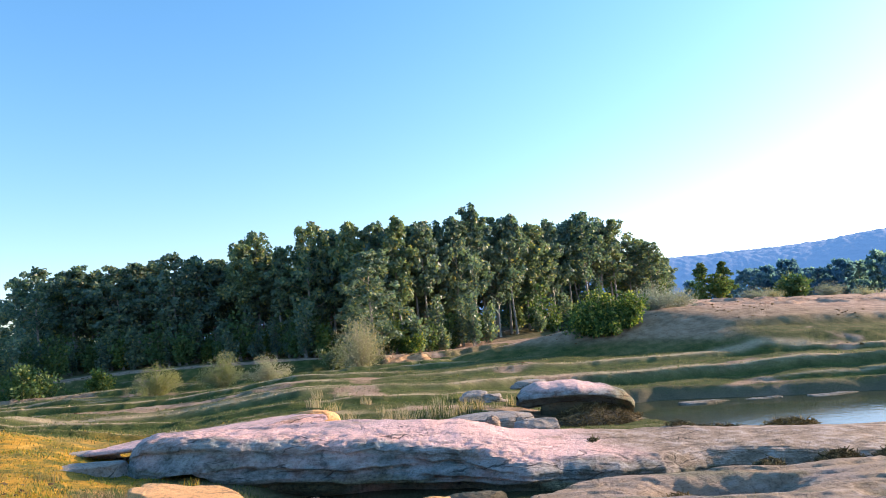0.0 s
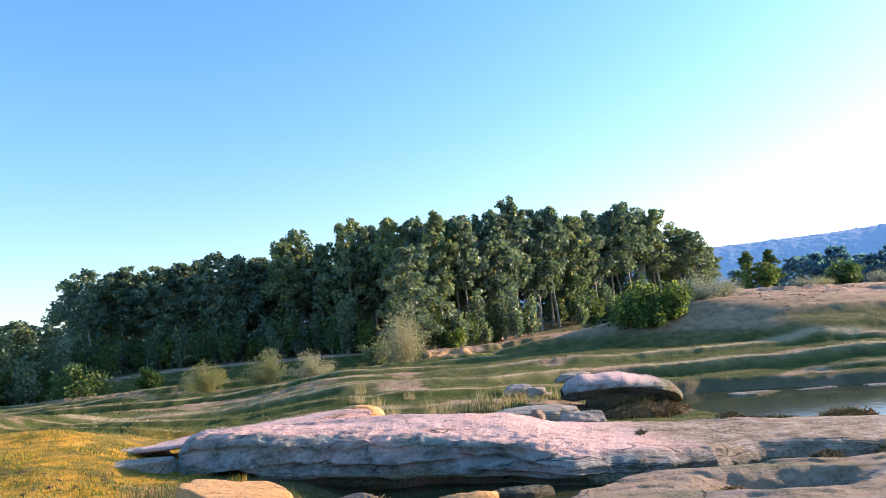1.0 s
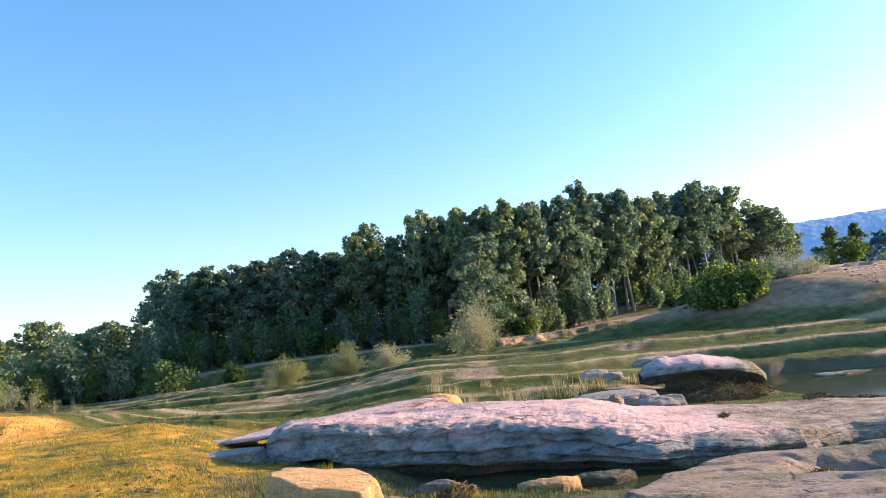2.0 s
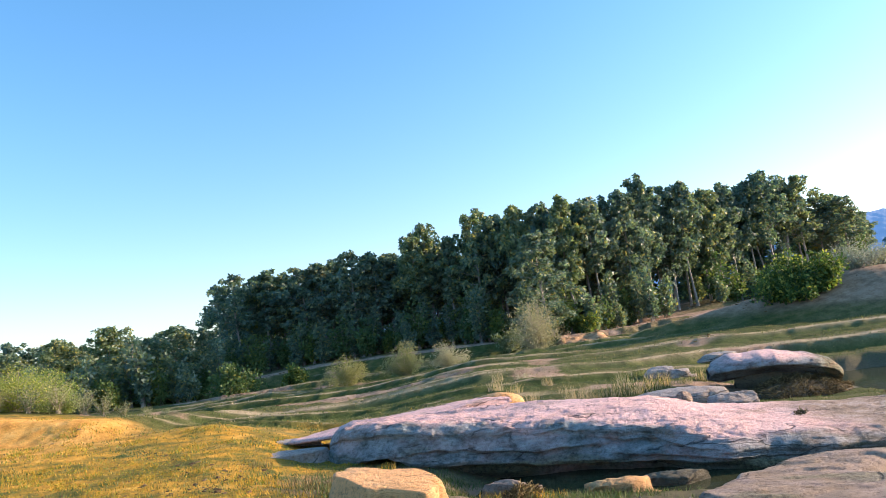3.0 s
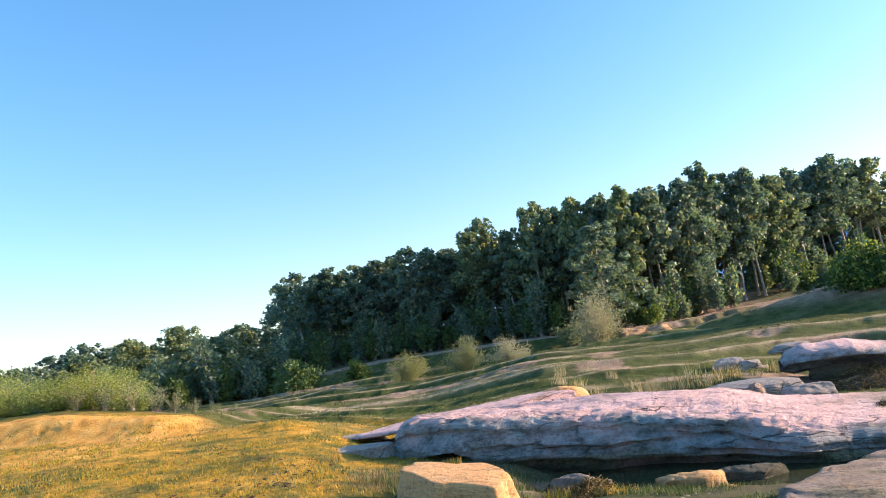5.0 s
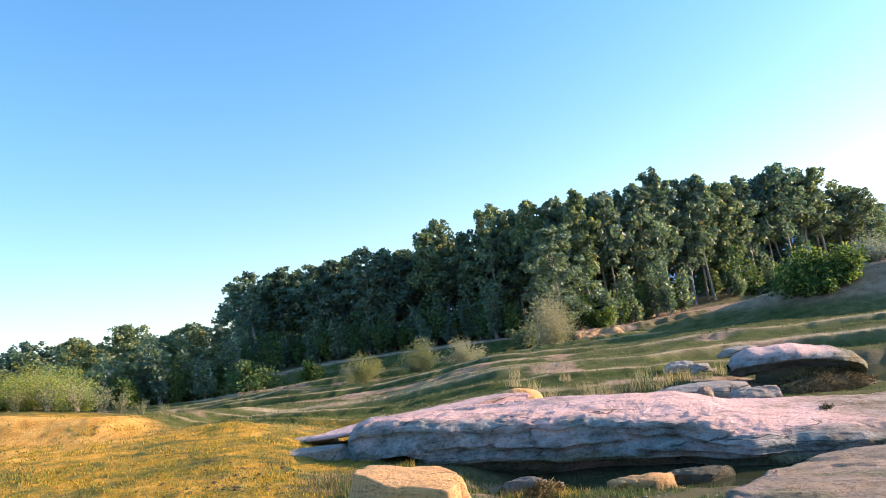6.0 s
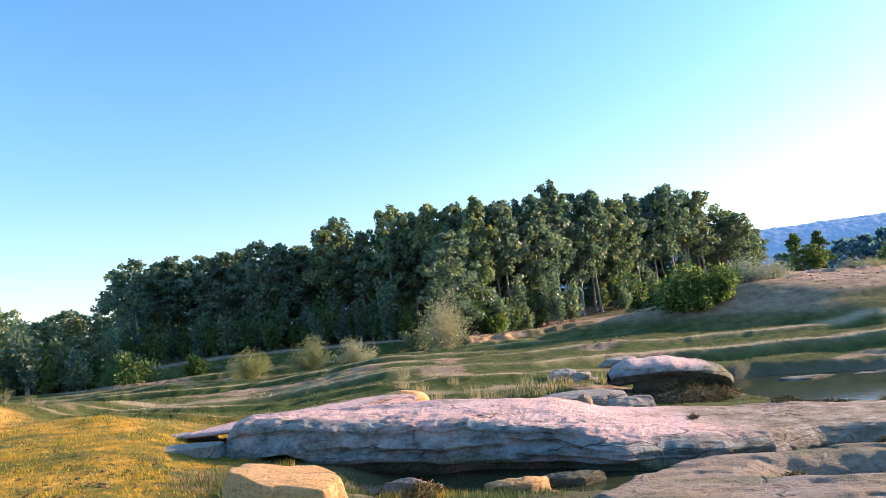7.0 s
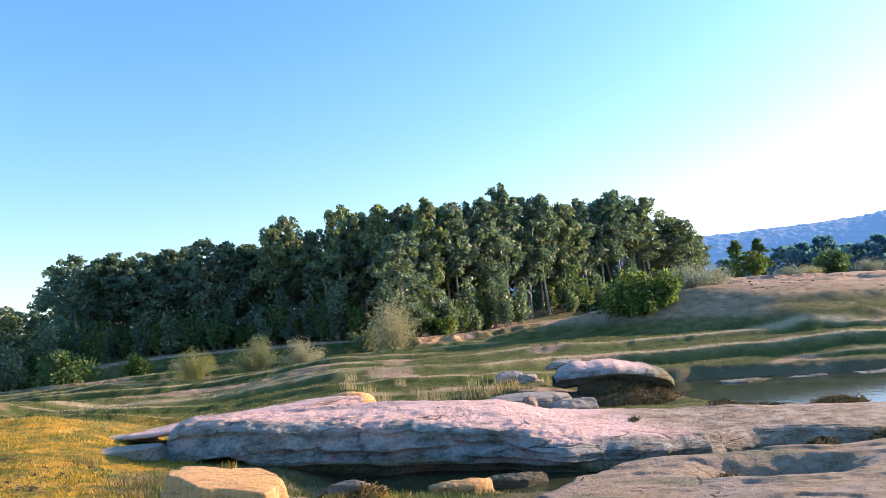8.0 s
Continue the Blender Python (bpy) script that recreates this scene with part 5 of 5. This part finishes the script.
TUFT = "tuft of tall reed-like grass, green below and straw-coloured"
tufts = [tuft_thing(320 + k, 120, 0.28, t, (M_LUSHGRASS, M_STRAW), TUFT, "grass tufts among the rocks") for k, t in enumerate((0.40, 0.30, 0.46))]
straws = [tuft_thing(325 + k, 90, 0.26, t, (M_STRAW, M_STRAW), "tuft of tall dry straw-coloured grass", "grass tufts among the rocks") for k, t in enumerate((0.40, 0.32))]
for k, (x, y, sc) in enumerate(((-3.2, 18.0, 0.9), (-2.7, 17.6, 0.9), (-2.2, 16.6, 0.8), (-1.8, 16.0, 0.8), (-1.3, 16.4, 0.9), (-0.9, 16.3, 1.0), (-0.4, 16.6, 1.1), (0.0, 16.7, 1.15), (0.35, 17.0, 1.1),
                                (0.7, 17.6, 1.0), (1.1, 17.9, 0.9), (1.6, 18.4, 0.8), (-0.2, 17.4, 1.1), (-1.0, 17.2, 0.9), (-3.4, 19.6, 0.8), (-2.7, 19.4, 0.8), (-2.0, 18.4, 0.7), (-1.5, 17.4, 0.8), (2.0, 19.8, 0.7), (-4.6, 15.0, 0.5))):
    put(straws[k % 2] if x < -0.6 else tufts[k % 3], x, y, rng.uniform(0, 360), 0.85 * sc)
twiggy = tuft_thing(330, 190, 0.40, 0.26, (M_GREEN, M_DEAD), "sprawling half-dry weed clump beside the ochre block", "weeds by the channel")
for x, y, sc in ((-4.0, 8.9, 1.0), (-4.4, 9.2, 0.8), (-3.7, 9.3, 0.7), (-1.7, 9.0, 0.6), (-2.0, 9.2, 0.5), (0.9, 10.1, 0.45), (-5.6, 10.4, 0.6), (0.2, 10.6, 0.4), (-0.6, 10.3, 0.4), (-1.0, 9.7, 0.4), (-1.3, 9.45, 0.55), (-1.95, 9.7, 0.4), (-0.15, 10.1, 0.3), (0.7, 10.0, 0.3), (-2.6, 10.4, 0.35), (-3.0, 9.6, 0.4)):
    put(twiggy, x, y, rng.uniform(0, 360), sc)

tussocks = [tuft_thing(335 + k, 70, w, t, (M_GREEN, M_GOLD), "low tussock of golden and green meadow grass", "tussocks of the meadow") for k, (w, t) in enumerate(((0.16, 0.10), (0.22, 0.12), (0.12, 0.14)))]
for k in range(54):
    az, r = -18 - 32 * ((k * 0.618034 + 0.4) % 1.0), 8.2 + 7.5 * ((k * 0.754878) % 1.0)
    put(tussocks[k % 3], *polar(az, r), rng.uniform(0, 360), rng.uniform(0.6, 1.2))

for x, y, sc in ((-1.5, 9.3, 1.5), (-1.25, 9.15, 1.2), (-1.9, 9.05, 1.4), (-1.7, 9.55, 1.3), (-1.1, 9.4, 1.0), (-0.15, 9.75, 0.8), (-0.55, 9.6, 0.9), (2.6, 8.9, 0.9)):
    put(tussocks[2], x, y, rng.uniform(0, 360), sc)


def debris_thing(seed, wide, deep, tall, count, label):
    """A low heap of washed-up dead reeds and roots."""
    rng = np.random.default_rng(seed)
    top = new("reed_debris")
    lines = []
    for k in range(count * 2):
        a, q = rng.uniform(0, 2 * math.pi), rng.uniform(0, 1) ** 0.6
        c = np.array([math.cos(a) * q * wide / 2, math.sin(a) * q * deep / 2, tall * (1 - q * q) * rng.uniform(0.1, 1.0)])
        d = rng.normal(size=3) * np.array([1, 1, 0.55])
        d = d / np.linalg.norm(d) * rng.uniform(0.03, 0.11)
        b = rng.normal(size=3) * 0.03
        lines.append([(c - d, 0.006), (c + b, 0.007), (c + d, 0.003)])
    v, f = tubes(lines, 4)
    tagged(part("dead_straw", mesh_from("dead_straw", v, f, [M_DEAD]), top), kind="stuff")
    g = np.linspace(0, 2 * math.pi, 25)[:-1]
    verts = [(0, 0, tall * 0.7)] + [(math.cos(t) * wide * 0.5 * k * (1 + 0.2 * math.sin(3 * t + seed)), math.sin(t) * deep * 0.5 * k, tall * 0.7 * (1 - k * k) - 0.06 * k + 0.02 * math.sin(7 * t + 5 * k)) for k in (0.35, 0.7, 1.0) for t in g]
    faces = [(0, 1 + a, 1 + (a + 1) % 24) for a in range(24)] + [q for r in range(2) for a in range(24) for q in ((1 + r * 24 + a, 25 + r * 24 + a, 25 + r * 24 + (a + 1) % 24), (1 + r * 24 + a, 25 + r * 24 + (a + 1) % 24, 1 + r * 24 + (a + 1) % 24))]
    part("mud_core", mesh_from("mud_core", verts, faces, [M_MOSS_SHADE]), top)
    return tagged(top, label, "debris")


for k, (x, y, z, w, d, t, n) in enumerate(((4.05, 13.25, 0.12, 1.0, 0.7, 0.30, 420), (4.8, 13.9, 0.10, 1.5, 0.5, 0.14, 240), (6.3, 14.1, 0.08, 1.5, 0.5, 0.2, 320), (3.15, 16.75, -0.14, 2.7, 1.2, 0.44, 1500),
                                           (5.3, 10.35, 0.26, 1.0, 0.4, 0.16, 320), (4.25, 10.12, 0.26, 0.7, 0.3, 0.12, 200), (6.1, 10.45, 0.26, 0.7, 0.35, 0.14, 200), (2.65, 8.85, 0.16, 0.55, 0.35, 0.12, 300), (3.6, 8.75, 0.14, 0.5, 0.3, 0.10, 160), (2.3, 12.1, 0.30, 0.5, 0.12, 0.05, 80), (-1.55, 9.35, 0.03, 0.9, 0.4, 0.16, 260))):
    ob = debris_thing(340 + k, w, d, t, n, "heap of dead brown reeds washed up on the rock")
    ob.matrix_basis = pose(x, y, z + lift(x, y), 0, 0, 8 * k)


# ---- clods and small stones ----
def clod_sheet(name, seed, count, az0, az1, r0, r1, size, mat, label, keep):
    """Small angular lumps strewn over the ground."""
    rng = np.random.default_rng(seed)
    az = np.radians(rng.uniform(az0, az1, count))
    r = r0 * (r1 / r0) ** rng.uniform(0, 1, count)
    x, y = r * np.sin(az), r * np.cos(az)
    z, masks = height(x, y, True)
    ok = rng.uniform(0, 1, count) < keep(x, y, z, r, masks)
    x, y, z = x[ok], y[ok], z[ok]
    n = len(x)
    base = np.array([(1, 0, 0), (0.3, 0.95, 0), (-0.8, 0.6, 0), (-0.8, -0.6, 0), (0.3, -0.95, 0), (0.5, 0.3, 0.6), (-0.5, 0.35, 0.7), (-0.1, -0.6, 0.65)])
    s = size * rng.uniform(0.4, 1.6, n) ** 1.3
    v = base[None] * s[:, None, None] * np.array([1.3, 1, 0.8]) + rng.normal(size=(n, 8, 3)) * 0.16 * s[:, None, None]
    w = rng.uniform(0, 2 * math.pi, n)
    c, q = np.cos(w)[:, None], np.sin(w)[:, None]
    v = np.stack([v[..., 0] * c - v[..., 1] * q, v[..., 0] * q + v[..., 1] * c, v[..., 2]], -1) + np.stack([x, y, z - 0.2 * s], -1)[:, None]
    tri = np.array([(0, 1, 5), (1, 2, 6), (1, 6, 5), (2, 3, 6), (3, 4, 7), (3, 7, 6), (4, 0, 7), (0, 5, 7), (5, 6, 7)])
    f = (np.arange(n)[:, None, None] * 8 + tri[None]).reshape(-1, 3)
    return tagged(new(name, mesh_from(name, v.reshape(-1, 3), f, [mat], smooth_shade=False)), label, "stones", kind="stuff")


M_CLOD = leaf_material("brown_earth_clods", (0.07, 0.045, 0.025), (0.16, 0.10, 0.055), (0.24, 0.16, 0.09), 0.0, 0.1, 0.95, 0.05)
clod_sheet("earth_clods", 401, 1500, -56, -16, 7, 18, 0.028, M_CLOD, "dark brown clods strewn in the meadow", lambda x, y, z, r, m: smooth(0.05, 0.3, fbm(x * 0.7, y * 0.7, 111)) * m["meadow"])
clod_sheet("pebbles", 402, 700, -14, 34, 7, 15, 0.025, M_GREY, "small grey pebbles and stone chips by the water", lambda x, y, z, r, m: (z > 0.22) * 0.6 * smooth(0.1, 0.3, fbm(x * 0.9, y * 0.9, 112)))
clod_sheet("earth_clods", 403, 5000, -30, 32, 24, 48, 0.04, M_CLOD, "crumbled earth below the banks", lambda x, y, z, r, m: m["earth"] * smooth(0.0, 0.3, fbm(x * 0.6, y * 0.6, 113)))
